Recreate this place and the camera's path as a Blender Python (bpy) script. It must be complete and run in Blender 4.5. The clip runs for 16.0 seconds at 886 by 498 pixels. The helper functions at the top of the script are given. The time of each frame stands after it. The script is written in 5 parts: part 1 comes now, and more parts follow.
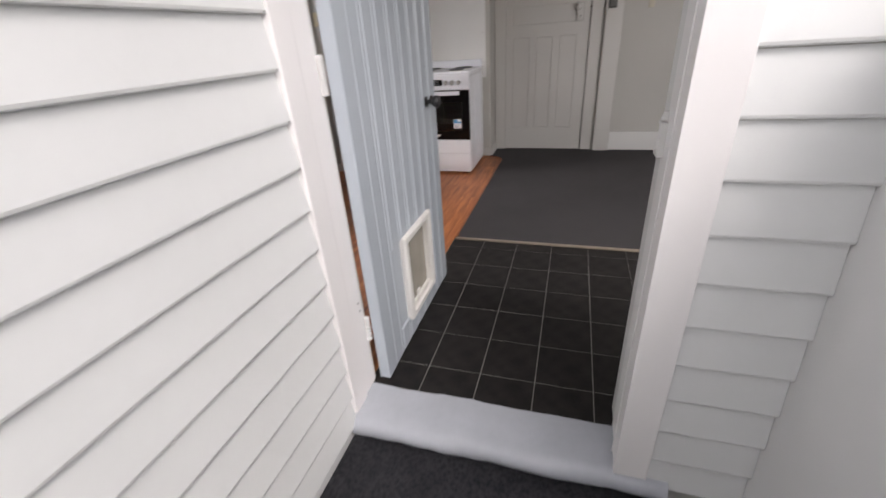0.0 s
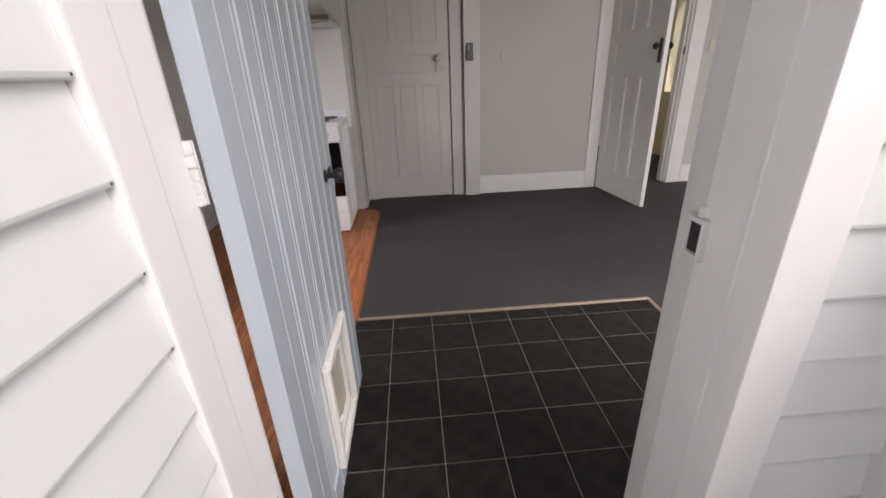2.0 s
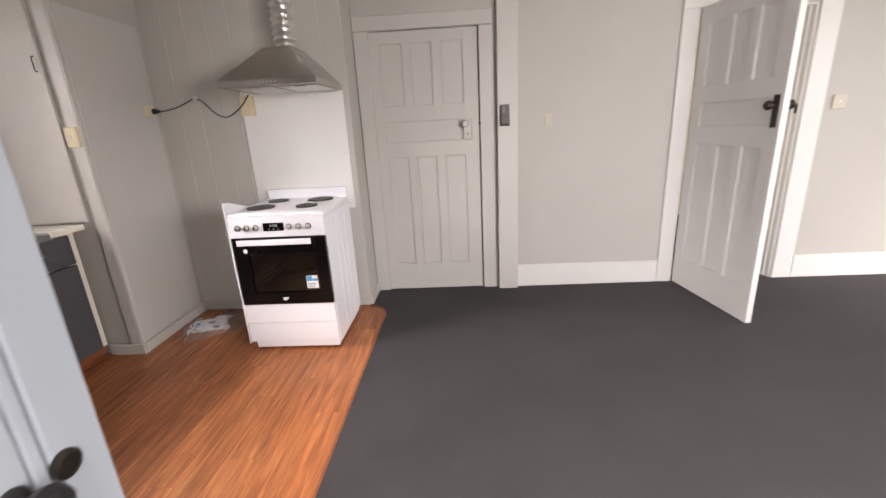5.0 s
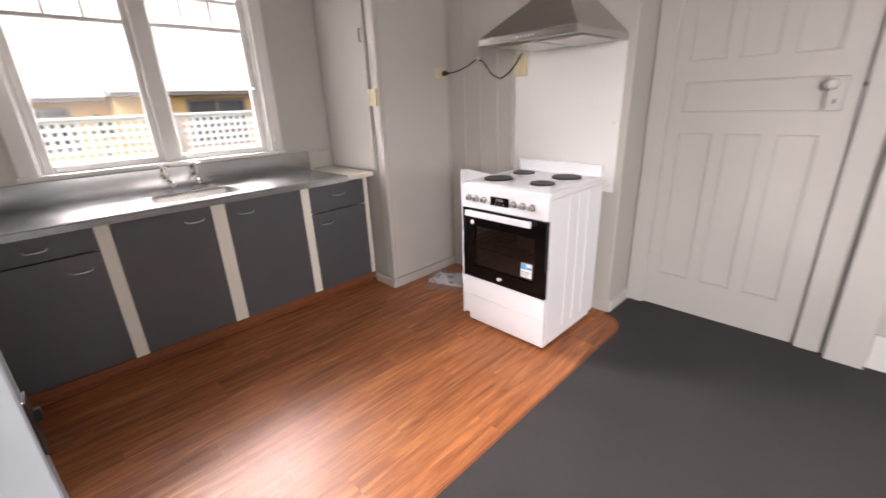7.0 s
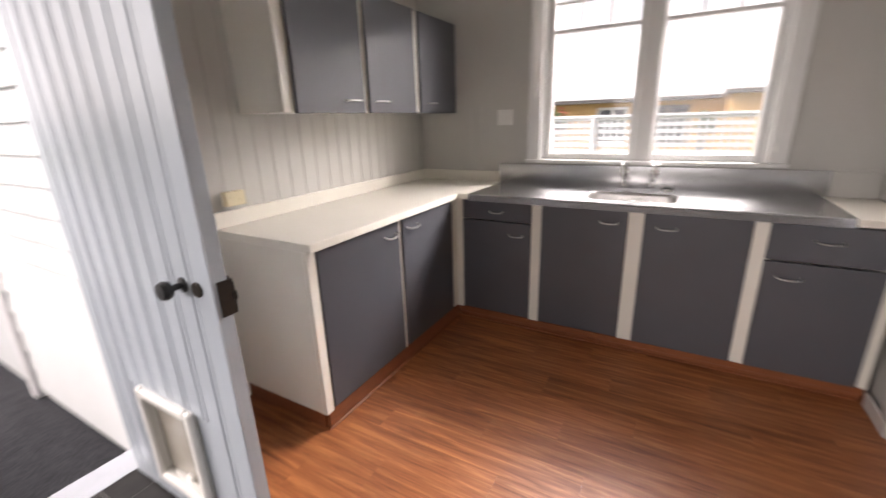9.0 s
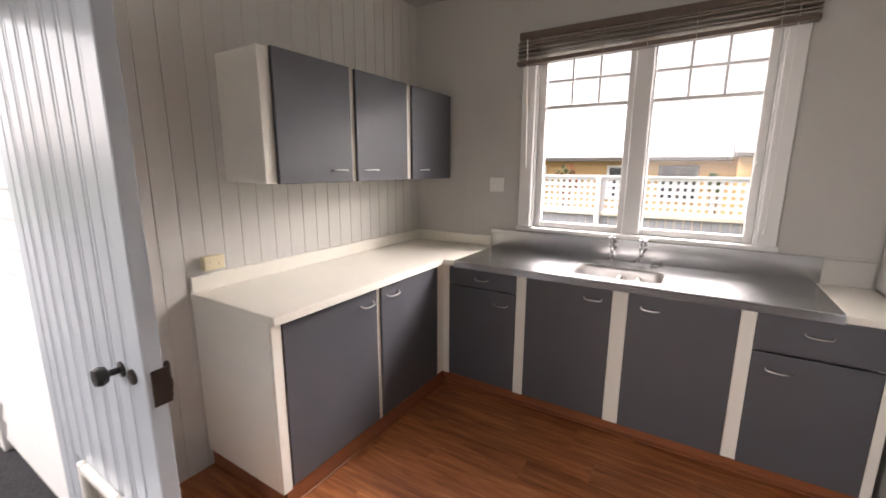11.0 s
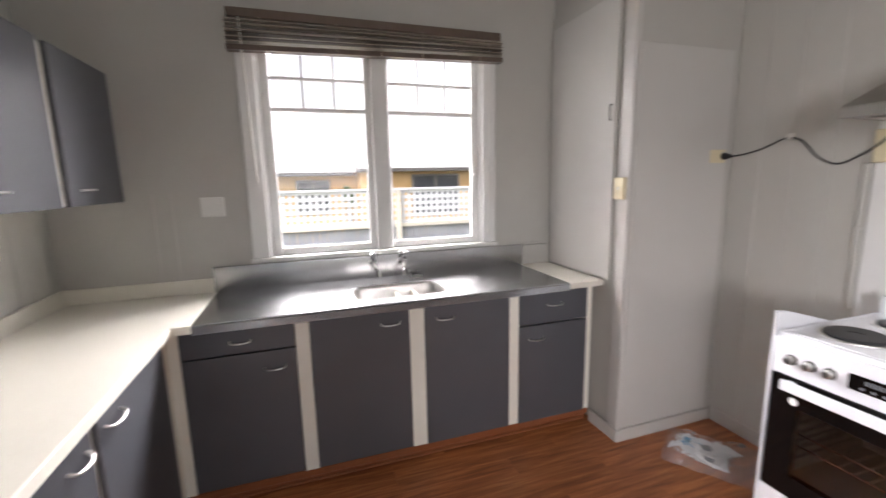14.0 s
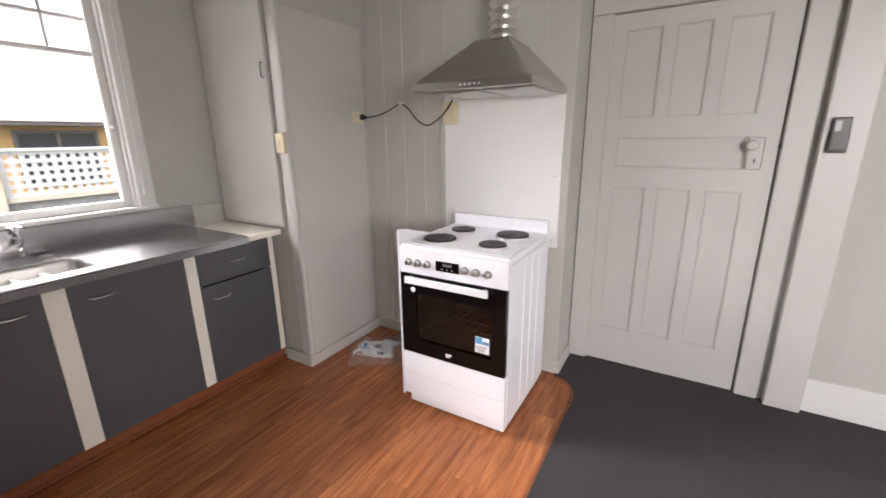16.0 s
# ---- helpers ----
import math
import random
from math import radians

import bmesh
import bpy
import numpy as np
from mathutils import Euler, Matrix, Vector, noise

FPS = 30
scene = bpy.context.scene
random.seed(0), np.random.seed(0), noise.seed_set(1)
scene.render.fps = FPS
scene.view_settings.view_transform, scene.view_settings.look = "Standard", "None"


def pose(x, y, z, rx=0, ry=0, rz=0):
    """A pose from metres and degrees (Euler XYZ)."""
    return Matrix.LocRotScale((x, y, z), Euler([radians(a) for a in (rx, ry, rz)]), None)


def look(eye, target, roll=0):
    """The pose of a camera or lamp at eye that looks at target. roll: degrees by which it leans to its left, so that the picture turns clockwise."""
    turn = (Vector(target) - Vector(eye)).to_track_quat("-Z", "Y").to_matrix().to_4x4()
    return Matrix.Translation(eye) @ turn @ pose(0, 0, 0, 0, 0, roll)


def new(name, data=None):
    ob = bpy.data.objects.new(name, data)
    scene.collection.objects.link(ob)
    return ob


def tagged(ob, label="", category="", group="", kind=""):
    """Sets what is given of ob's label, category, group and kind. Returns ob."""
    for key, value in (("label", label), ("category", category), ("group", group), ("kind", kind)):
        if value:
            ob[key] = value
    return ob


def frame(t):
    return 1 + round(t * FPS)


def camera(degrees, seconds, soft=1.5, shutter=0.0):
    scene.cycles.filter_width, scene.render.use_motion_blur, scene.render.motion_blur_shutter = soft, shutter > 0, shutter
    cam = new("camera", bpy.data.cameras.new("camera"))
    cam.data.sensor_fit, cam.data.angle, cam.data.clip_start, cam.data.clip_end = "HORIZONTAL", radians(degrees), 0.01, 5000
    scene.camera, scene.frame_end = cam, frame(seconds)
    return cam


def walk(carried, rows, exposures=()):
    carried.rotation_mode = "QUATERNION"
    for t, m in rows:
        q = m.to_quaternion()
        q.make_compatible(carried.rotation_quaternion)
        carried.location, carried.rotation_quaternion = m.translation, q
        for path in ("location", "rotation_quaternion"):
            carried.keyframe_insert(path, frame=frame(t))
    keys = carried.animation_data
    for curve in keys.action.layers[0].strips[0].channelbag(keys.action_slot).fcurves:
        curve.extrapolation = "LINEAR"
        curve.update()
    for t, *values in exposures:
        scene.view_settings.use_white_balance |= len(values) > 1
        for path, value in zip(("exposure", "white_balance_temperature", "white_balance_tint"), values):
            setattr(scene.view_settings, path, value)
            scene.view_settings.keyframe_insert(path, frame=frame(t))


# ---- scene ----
cam = camera(94.3, 16.0, shutter=0.5)
PATH = [
    (0, (0.428, 0.567, 1.233), (-0.126, 2.257, 0.318), -4.0),
    (0.5, (0.342, 0.722, 1.247), (0.005, 2.477, 0.349), -3.5),
    (1, (0.277, 0.801, 1.242), (0.064, 2.567, 0.327), -2.6),
    (1.5, (0.175, 0.908, 1.261), (0.158, 2.699, 0.372), -2.1),
    (2, (0.105, 0.97, 1.298), (0.218, 2.802, 0.503), -2.4),
    (2.5, (0.072, 0.995, 1.338), (0.232, 2.871, 0.663), -2.6),
    (3, (0.074, 1.035, 1.378), (0.268, 2.946, 0.818), -2.1),
    (3.5, (0.116, 1.225, 1.366), (0.306, 3.156, 0.883), -1.9),
    (3.7, (0.144, 1.339, 1.38), (0.319, 3.276, 0.915), -1.7),
    (5.8, (0.447, 2.262, 1.413), (0.022, 4.114, 0.789), -3.9),
    (6, (0.458, 2.292, 1.421), (-0.08, 4.116, 0.801), -3.7),
    (6.5, (0.539, 2.41, 1.431), (-0.475, 4.02, 0.813), -2.3),
    (7, (0.596, 2.631, 1.408), (-0.756, 3.941, 0.732), -2.3),
    (7.5, (0.6, 2.882, 1.415), (-1.022, 3.822, 0.718), -2.5),
    (8, (0.588, 3.126, 1.404), (-1.274, 3.406, 0.727), -0.9),
    (8.5, (0.478, 3.35, 1.395), (-1.374, 2.982, 0.735), -1.8),
    (9, (0.352, 3.53, 1.388), (-1.303, 2.579, 0.791), -1.8),
    (9.2, (0.309, 3.603, 1.414), (-1.248, 2.496, 0.822), -1.1),
    (11.3, (0.189, 3.665, 1.519), (-1.529, 2.693, 1.198), 1.2),
    (11.5, (0.167, 3.573, 1.514), (-1.61, 2.716, 1.187), 0.8),
    (12, (0.125, 3.378, 1.506), (-1.738, 2.749, 1.142), -0.3),
    (12.5, (-0.005, 3.22, 1.476), (-1.917, 2.788, 1.075), -0.6),
    (13, (-0.082, 3.086, 1.478), (-2.038, 2.96, 1.082), -0.5),
    (13.5, (-0.121, 2.932, 1.501), (-2.073, 3.183, 1.146), -1.4),
    (14, (-0.12, 2.858, 1.51), (-1.993, 3.476, 1.182), -1.2),
    (14.5, (-0.08, 2.9, 1.52), (-1.73, 3.975, 1.171), -1.0),
    (15, (0.015, 2.887, 1.489), (-1.289, 4.338, 1.048), -1.0),
    (15.5, (0.107, 2.818, 1.473), (-0.995, 4.404, 0.955), -0.9),
    (16, (0.151, 2.801, 1.475), (-0.835, 4.46, 0.948), -0.7),
]
EXPOSURES = [(0, 0.42, 6600, 16), (2.5, 0.5, 6650, 17), (3.5, 0.75, 6700, 18), (6, 1.74, 6850, 19), (7, 1.56, 6800, 19), (8, 1.57, 6750, 19), (9, 1.4, 6800, 20), (11.4, 1.54, 6850, 20), (12.4, 1.65, 6500, 17), (14, 1.57, 6450, 17), (15, 1.38, 6500, 17), (16, 1.5, 6550, 17)]
walk(cam, [(t, look(eye, target, roll)) for t, eye, target, roll in PATH], EXPOSURES)
SKY, SUN, FRONT_W, EAST_W, SINK_W = 0.15, 0.8, 50, 16, 760

# ---- world, sun, exposure ----
world = bpy.data.worlds.new("sky")
scene.world = world
world.use_nodes = True
wn = world.node_tree.nodes
wl = world.node_tree.links
sky = wn.new("ShaderNodeTexSky")
sky.sky_type = 'NISHITA'
sky.sun_disc = False
sky.sun_elevation = radians(46)
sky.sun_rotation = radians(140)
sky.dust_density = 4.0
soft_sky = wn.new("ShaderNodeHueSaturation")
soft_sky.inputs["Saturation"].default_value = 0.2
wl.new(sky.outputs[0], soft_sky.inputs["Color"])
wl.new(soft_sky.outputs[0], wn["Background"].inputs[0])
wn["Background"].inputs[1].default_value = SKY

sun_data = bpy.data.lights.new("sun", 'SUN')
sun_data.energy, sun_data.angle, sun_data.color = SUN, radians(25), (1.0, 0.96, 0.9)
sun = new("sun", sun_data)
sun.matrix_world = look((0, 0, 10), (-3.93, 4.68, 3.67))


def window_light(name, centre, aim, w, h, watts):
    d = bpy.data.lights.new(name, 'AREA')
    d.shape, d.size, d.size_y, d.energy, d.color = 'RECTANGLE', w, h, watts, (1.0, 0.985, 0.96)
    o = new(name, d)
    o.matrix_world = look(centre, aim)
    return o


window_light("front_window_daylight", (2.35, 1.36, 1.6), (2.35, 3.4, 0.55), 1.9, 1.1, FRONT_W)
window_light("east_window_daylight", (5.5, 3.45, 2.05), (2.2, 3.3, 0.5), 3.0, 1.5, EAST_W)
window_light("sink_window_daylight", (-5.9, 4.1, 3.95), (-2.4, 3.2, 1.6), 7.5, 1.5, SINK_W)
# added fill lamp that brightens the hall; no source is known there
window_light("hall_fill_light", (3.86, 6.6, 1.5), (2.0, 6.4, 1.2), 0.9, 1.1, 5)

# ---- materials ----


def material(name, colour, rough=0.6, metal=0.0, grain=0.0, grain_size=60.0, stain=0.0, stain_size=2.0,
             bump=0.0, bump_size=200.0, stretch=(1, 1, 1), island=0.0, dark=(0, 0, 0), spec=0.5, coat=0.0, rough_var=0.0):
    """Paint or other plain stuff: colour varied by fine grain, large stains and, piece by piece, by chance."""
    m = bpy.data.materials.new(name)
    m.use_nodes = True
    n, l = m.node_tree.nodes, m.node_tree.links
    b = n["Principled BSDF"]
    b.inputs["Roughness"].default_value = rough
    b.inputs["Metallic"].default_value = metal
    b.inputs["Specular IOR Level"].default_value = spec
    b.inputs["Coat Weight"].default_value = coat
    b.inputs["Coat Roughness"].default_value = 0.12
    co = n.new("ShaderNodeTexCoord")
    mp = n.new("ShaderNodeMapping")
    mp.inputs["Scale"].default_value = stretch
    l.new(co.outputs["Object"], mp.inputs[0])
    rgb = n.new("ShaderNodeRGB")
    rgb.outputs[0].default_value = (*colour, 1)
    out = rgb.outputs[0]

    def mix(fac, other, kind='MIX'):
        nonlocal out
        x = n.new("ShaderNodeMixRGB")
        x.blend_type = kind
        l.new(fac, x.inputs[0])
        l.new(out, x.inputs[1])
        x.inputs[2].default_value = (*other, 1)
        out = x.outputs[0]

    def noise_fac(size, amount, lo=0.4, hi=0.75, detail=5):
        t = n.new("ShaderNodeTexNoise")
        t.inputs["Scale"].default_value = size
        t.inputs["Detail"].default_value = detail
        l.new(mp.outputs[0], t.inputs["Vector"])
        r = n.new("ShaderNodeMapRange")
        r.inputs[1].default_value, r.inputs[2].default_value = lo, hi
        r.inputs[3].default_value, r.inputs[4].default_value = 0.0, amount
        l.new(t.outputs["Fac"], r.inputs[0])
        return r.outputs[0]

    shade = dark if dark != (0, 0, 0) else tuple(c * 0.55 for c in colour)
    if grain:
        mix(noise_fac(grain_size, grain), shade)
    if stain:
        mix(noise_fac(stain_size, stain, 0.42, 0.8, 8), shade)
    if island:
        info = n.new("ShaderNodeObjectInfo")
        r = n.new("ShaderNodeMapRange")
        r.inputs[3].default_value, r.inputs[4].default_value = 0.0, island
        l.new(info.outputs["Random"], r.inputs[0])
        mix(r.outputs[0], shade)
    l.new(out, b.inputs["Base Color"])
    if rough_var:
        f = noise_fac(grain_size * 0.3, rough_var, 0.3, 0.7)
        a = n.new("ShaderNodeMath")
        a.inputs[1].default_value = rough
        l.new(f, a.inputs[0])
        l.new(a.outputs[0], b.inputs["Roughness"])
    if bump:
        t = n.new("ShaderNodeTexNoise")
        t.inputs["Scale"].default_value = bump_size
        t.inputs["Detail"].default_value = 4
        l.new(mp.outputs[0], t.inputs["Vector"])
        bp = n.new("ShaderNodeBump")
        bp.inputs["Strength"].default_value = bump
        bp.inputs["Distance"].default_value = 0.004
        l.new(t.outputs["Fac"], bp.inputs["Height"])
        l.new(bp.outputs[0], b.inputs["Normal"])
    return m


def wood_vinyl():
    """Reddish brown timber-look planks, grain along y, each plank a little different."""
    m = bpy.data.materials.new("timber_vinyl")
    m.use_nodes = True
    n, l = m.node_tree.nodes, m.node_tree.links
    b = n["Principled BSDF"]
    co = n.new("ShaderNodeTexCoord")
    info = n.new("ShaderNodeObjectInfo")
    off = n.new("ShaderNodeVectorMath")
    off.operation = 'SCALE'
    off.inputs[0].default_value = (37.0, 11.0, 5.0)
    l.new(info.outputs["Random"], off.inputs["Scale"])
    add = n.new("ShaderNodeVectorMath")
    l.new(co.outputs["Object"], add.inputs[0])
    l.new(off.outputs[0], add.inputs[1])
    mp = n.new("ShaderNodeMapping")
    mp.inputs["Scale"].default_value = (23, 1.5, 1)
    l.new(add.outputs[0], mp.inputs[0])
    t = n.new("ShaderNodeTexNoise")
    t.inputs["Scale"].default_value, t.inputs["Detail"].default_value, t.inputs["Roughness"].default_value = 1.6, 8, 0.62
    t.inputs["Distortion"].default_value = 0.6
    l.new(mp.outputs[0], t.inputs["Vector"])
    ramp = n.new("ShaderNodeValToRGB")
    e = ramp.color_ramp.elements
    e[0].position, e[0].color = 0.3, (0.2, 0.062, 0.021, 1)
    e[1].position, e[1].color = 0.72, (0.6, 0.25, 0.09, 1)
    k = e.new(0.5)
    k.color = (0.39, 0.13, 0.045, 1)
    l.new(t.outputs["Fac"], ramp.inputs[0])
    mp2 = n.new("ShaderNodeMapping")
    mp2.inputs["Scale"].default_value = (150, 5, 1)
    l.new(add.outputs[0], mp2.inputs[0])
    t2 = n.new("ShaderNodeTexNoise")
    t2.inputs["Scale"].default_value = 1.0
    l.new(mp2.outputs[0], t2.inputs["Vector"])
    r2 = n.new("ShaderNodeMapRange")
    r2.inputs[1].default_value, r2.inputs[2].default_value = 0.35, 0.7
    r2.inputs[3].default_value, r2.inputs[4].default_value = 0.84, 1.1
    l.new(t2.outputs["Fac"], r2.inputs[0])
    tone = n.new("ShaderNodeMapRange")
    tone.inputs[3].default_value, tone.inputs[4].default_value = 0.88, 1.1
    l.new(info.outputs["Random"], tone.inputs[0])
    mul = n.new("ShaderNodeMath")
    mul.operation = 'MULTIPLY'
    l.new(r2.outputs[0], mul.inputs[0])
    l.new(tone.outputs[0], mul.inputs[1])
    hsv = n.new("ShaderNodeHueSaturation")
    l.new(ramp.outputs[0], hsv.inputs["Color"])
    l.new(mul.outputs[0], hsv.inputs["Value"])
    l.new(hsv.outputs[0], b.inputs["Base Color"])
    b.inputs["Roughness"].default_value = 0.42
    b.inputs["Specular IOR Level"].default_value = 0.5
    bp = n.new("ShaderNodeBump")
    bp.inputs["Strength"].default_value, bp.inputs["Distance"].default_value = 0.06, 0.002
    l.new(t2.outputs["Fac"], bp.inputs["Height"])
    l.new(bp.outputs[0], b.inputs["Normal"])
    return m


def glass(name, tint=(1, 1, 1), rough=0.0):
    m = bpy.data.materials.new(name)
    m.use_nodes = True
    b = m.node_tree.nodes["Principled BSDF"]
    b.inputs["Base Color"].default_value = (*tint, 1)
    b.inputs["Roughness"].default_value = rough
    b.inputs["Transmission Weight"].default_value = 1.0
    b.inputs["IOR"].default_value = 1.45
    return m


WALL = material("greige_wall_paint", (0.465, 0.454, 0.425), 0.55, stain=0.12, stain_size=1.3, grain=0.06, grain_size=90, bump=0.08, bump_size=160)
BOARD = material("greige_board_paint", (0.54, 0.53, 0.495), 0.45, stain=0.1, stain_size=1.5, bump=0.06, bump_size=120, island=0.06)
TRIM = material("white_gloss_trim", (0.7, 0.695, 0.68), 0.35, stain=0.08, stain_size=3, bump=0.05, bump_size=90)
JOINERY = material("greige_gloss_joinery", (0.54, 0.527, 0.503), 0.38, stain=0.08, stain_size=2.5, bump=0.05, bump_size=80)
CEIL = material("ceiling_paint", (0.48, 0.47, 0.45), 0.8, stain=0.08)
HALL = material("cream_hall_paint", (0.7, 0.63, 0.45), 0.6, stain=0.1)
OUTWHITE = material("white_porch_trim_paint", (0.84, 0.82, 0.815), 0.4, stain=0.1, stain_size=2.2, bump=0.08, bump_size=70, dark=(0.64, 0.63, 0.62))
WBOARD = material("pale_grey_weatherboard_paint", (0.735, 0.745, 0.74), 0.45, stain=0.14, stain_size=2.0, grain=0.05, grain_size=35, bump=0.08, bump_size=70, dark=(0.52, 0.53, 0.52))
RENDERW = material("pale_grey_porch_paint", (0.72, 0.72, 0.72), 0.55, stain=0.15, stain_size=1.2, bump=0.05)
SILLG = material("grey_sill_paint", (0.44, 0.46, 0.5), 0.36, stain=0.22, stain_size=6, grain=0.08, grain_size=40, bump=0.07, bump_size=30)
DOORBLUE = material("pale_blue_door_paint", (0.45, 0.495, 0.54), 0.22, stain=0.1, stain_size=3, bump=0.06, bump_size=70, island=0.05)
CARPET = material("charcoal_carpet", (0.072, 0.068, 0.07), 0.95, grain=0.6, grain_size=420, stain=0.35, stain_size=2.2, bump=0.9, bump_size=520, spec=0.15)
MAT = material("black_porch_matting", (0.036, 0.036, 0.041), 0.9, grain=0.95, grain_size=75, stain=0.5, stain_size=11, bump=1.0, bump_size=120, spec=0.3, dark=(0.008, 0.008, 0.01))
TILE = material("charcoal_vinyl_tile", (0.024, 0.0215, 0.0205), 0.4, spec=0.22, grain=0.8, grain_size=14, stain=1.0, stain_size=8, bump=0.12, bump_size=60, island=0.3, dark=(0.006, 0.0055, 0.0055), rough_var=0.15)
GROUT = material("pale_grout", (0.22, 0.21, 0.2), 0.8, stain=0.4, stain_size=8)
SUB = material("dark_subfloor", (0.06, 0.03, 0.018), 0.7)
VINYL = wood_vinyl()
KICK = material("timber_kick_vinyl", (0.27, 0.085, 0.03), 0.45, grain=0.6, grain_size=20, stretch=(1, 1, 8), stain=0.4, stain_size=6)
STRIP = material("brass_edge_strip", (0.38, 0.32, 0.25), 0.42, metal=0.5, grain=0.4, grain_size=60, stain=0.3, stain_size=9)
CREAM = material("cream_laminate", (0.76, 0.73, 0.65), 0.33, grain=0.12, grain_size=240, stain=0.12, stain_size=3)
CREAMP = material("cream_cabinet_paint", (0.84, 0.82, 0.74), 0.36, stain=0.1, stain_size=3, bump=0.05, bump_size=60)
SLATE = material("slate_grey_cabinet_paint", (0.07, 0.073, 0.085), 0.44, spec=0.8, stain=0.25, stain_size=4, grain=0.1, grain_size=140, bump=0.06, bump_size=160)
STEEL = material("brushed_stainless", (0.38, 0.38, 0.385), 0.26, metal=1.0, grain=0.03, grain_size=40, stretch=(8, 0.5, 1))
HOODST = material("hood_stainless", (0.52, 0.5, 0.47), 0.3, metal=1.0, grain=0.18, grain_size=24, stretch=(1, 1, 14), stain=0.15, stain_size=4)
BOWL = material("dull_stainless", (0.5, 0.49, 0.48), 0.42, metal=1.0, grain=0.2, grain_size=30, stain=0.3, stain_size=8)
CHROME = material("chrome", (0.8, 0.8, 0.8), 0.1, metal=1.0)
SATIN = material("satin_nickel", (0.62, 0.61, 0.59), 0.34, metal=1.0)
FOIL = material("crinkled_foil", (0.82, 0.81, 0.79), 0.28, metal=1.0, bump=0.2, bump_size=60)
ENAMEL = material("white_enamel", (0.86, 0.875, 0.92), 0.22, stain=0.04, stain_size=5, coat=0.3)
SPLASH = material("white_glossy_splash_panel", (0.87, 0.87, 0.86), 0.12, stain=0.05, stain_size=3, coat=0.4)
HOTPLATE = material("black_hotplate", (0.03, 0.03, 0.032), 0.5, grain=0.4, grain_size=90)
BLACKGL = material("black_oven_glass", (0.006, 0.005, 0.005), 0.05, spec=0.3)
OVENIN = material("dark_oven_interior", (0.16, 0.148, 0.14), 0.3, stain=0.5, stain_size=7)
BLACK = material("black_plastic", (0.02, 0.02, 0.021), 0.4, grain=0.2)
BRONZE = material("dark_bronze", (0.05, 0.042, 0.035), 0.38, metal=0.7, stain=0.4, stain_size=30)
WPLAST = material("white_plastic", (0.7, 0.69, 0.66), 0.35, stain=0.05)
IVORY = material("ivory_plastic", (0.57, 0.54, 0.45), 0.6, spec=0.25, stain=0.06)
CPLAST = material("aged_cream_plastic", (0.7, 0.62, 0.42), 0.4, stain=0.15, stain_size=20)
FLAP = material("tinted_cat_flap", (0.36, 0.33, 0.28), 0.25, stain=0.5, stain_size=9)
DEVICE = material("taupe_remote_plastic", (0.055, 0.05, 0.045), 0.4, stain=0.1)
SCREEN = material("grey_display", (0.17, 0.17, 0.16), 0.2)
BLIND = material("brown_blind_timber", (0.12, 0.085, 0.065), 0.3, grain=0.5, grain_size=18, stretch=(1, 8, 1), island=0.2, coat=0.3)
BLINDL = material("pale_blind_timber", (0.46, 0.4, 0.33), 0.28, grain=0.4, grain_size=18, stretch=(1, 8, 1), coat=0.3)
CORD = material("white_cord", (0.75, 0.74, 0.7), 0.6)
PAPER = material("white_paper", (0.87, 0.87, 0.87), 0.7, stain=0.1)
BLUEINK = material("blue_print", (0.1, 0.36, 0.62), 0.5)
GREYINK = material("grey_print", (0.25, 0.26, 0.28), 0.6)
PLASTIC = glass("clear_plastic", (0.96, 0.97, 0.98), 0.1)
PLASTIC.node_tree.nodes["Principled BSDF"].inputs["Transmission Weight"].default_value = 0.88
GLASS = glass("window_glass")
OCHRE = material("ochre_brick", (0.66, 0.43, 0.2), 0.8, grain=0.35, grain_size=14, stain=0.3, stain_size=1)
FASCIA = material("brown_fascia_paint", (0.17, 0.155, 0.15), 0.6, stain=0.2)
ROOFM = material("pale_metal_roof", (0.72, 0.73, 0.75), 0.5, stain=0.12, stain_size=1)
DARKWIN = material("dark_window", (0.05, 0.055, 0.065), 0.15)
WHITEJ = material("white_window_joinery", (0.75, 0.75, 0.74), 0.5, stain=0.1)
FENCEG = material("weathered_grey_fence", (0.2, 0.21, 0.23), 0.85, grain=0.4, grain_size=10, stretch=(1, 1, 0.2), stain=0.3, stain_size=2, island=0.3)
LATTICE = material("grey_lattice", (0.48, 0.49, 0.52), 0.8, stain=0.3, stain_size=4)
RAILT = material("pale_timber_rail", (0.46, 0.43, 0.37), 0.8, grain=0.4, grain_size=12, stain=0.3)
GROUND = material("lawn_ground", (0.11, 0.13, 0.06), 0.95, grain=0.6, grain_size=30, stain=0.5, stain_size=0.7, bump=0.8, bump_size=40)
CONC = material("concrete", (0.4, 0.39, 0.37), 0.9, grain=0.3, grain_size=40, stain=0.4, stain_size=1.5)
LEAF = material("green_leaves", (0.1, 0.15, 0.06), 0.6, island=0.2)

# ---- builders ----


def thing(name, x=0, y=0, z=0, label="", category="", group="", kind="", rz=0):
    e = new(name)
    e.empty_display_size = 0.05
    e.matrix_basis = pose(x, y, z, 0, 0, rz)
    return tagged(e, label, category, group, kind)


def home(ob):
    m = Matrix.Identity(4)
    while ob is not None:
        m = ob.matrix_basis @ m
        ob = ob.parent
    return m


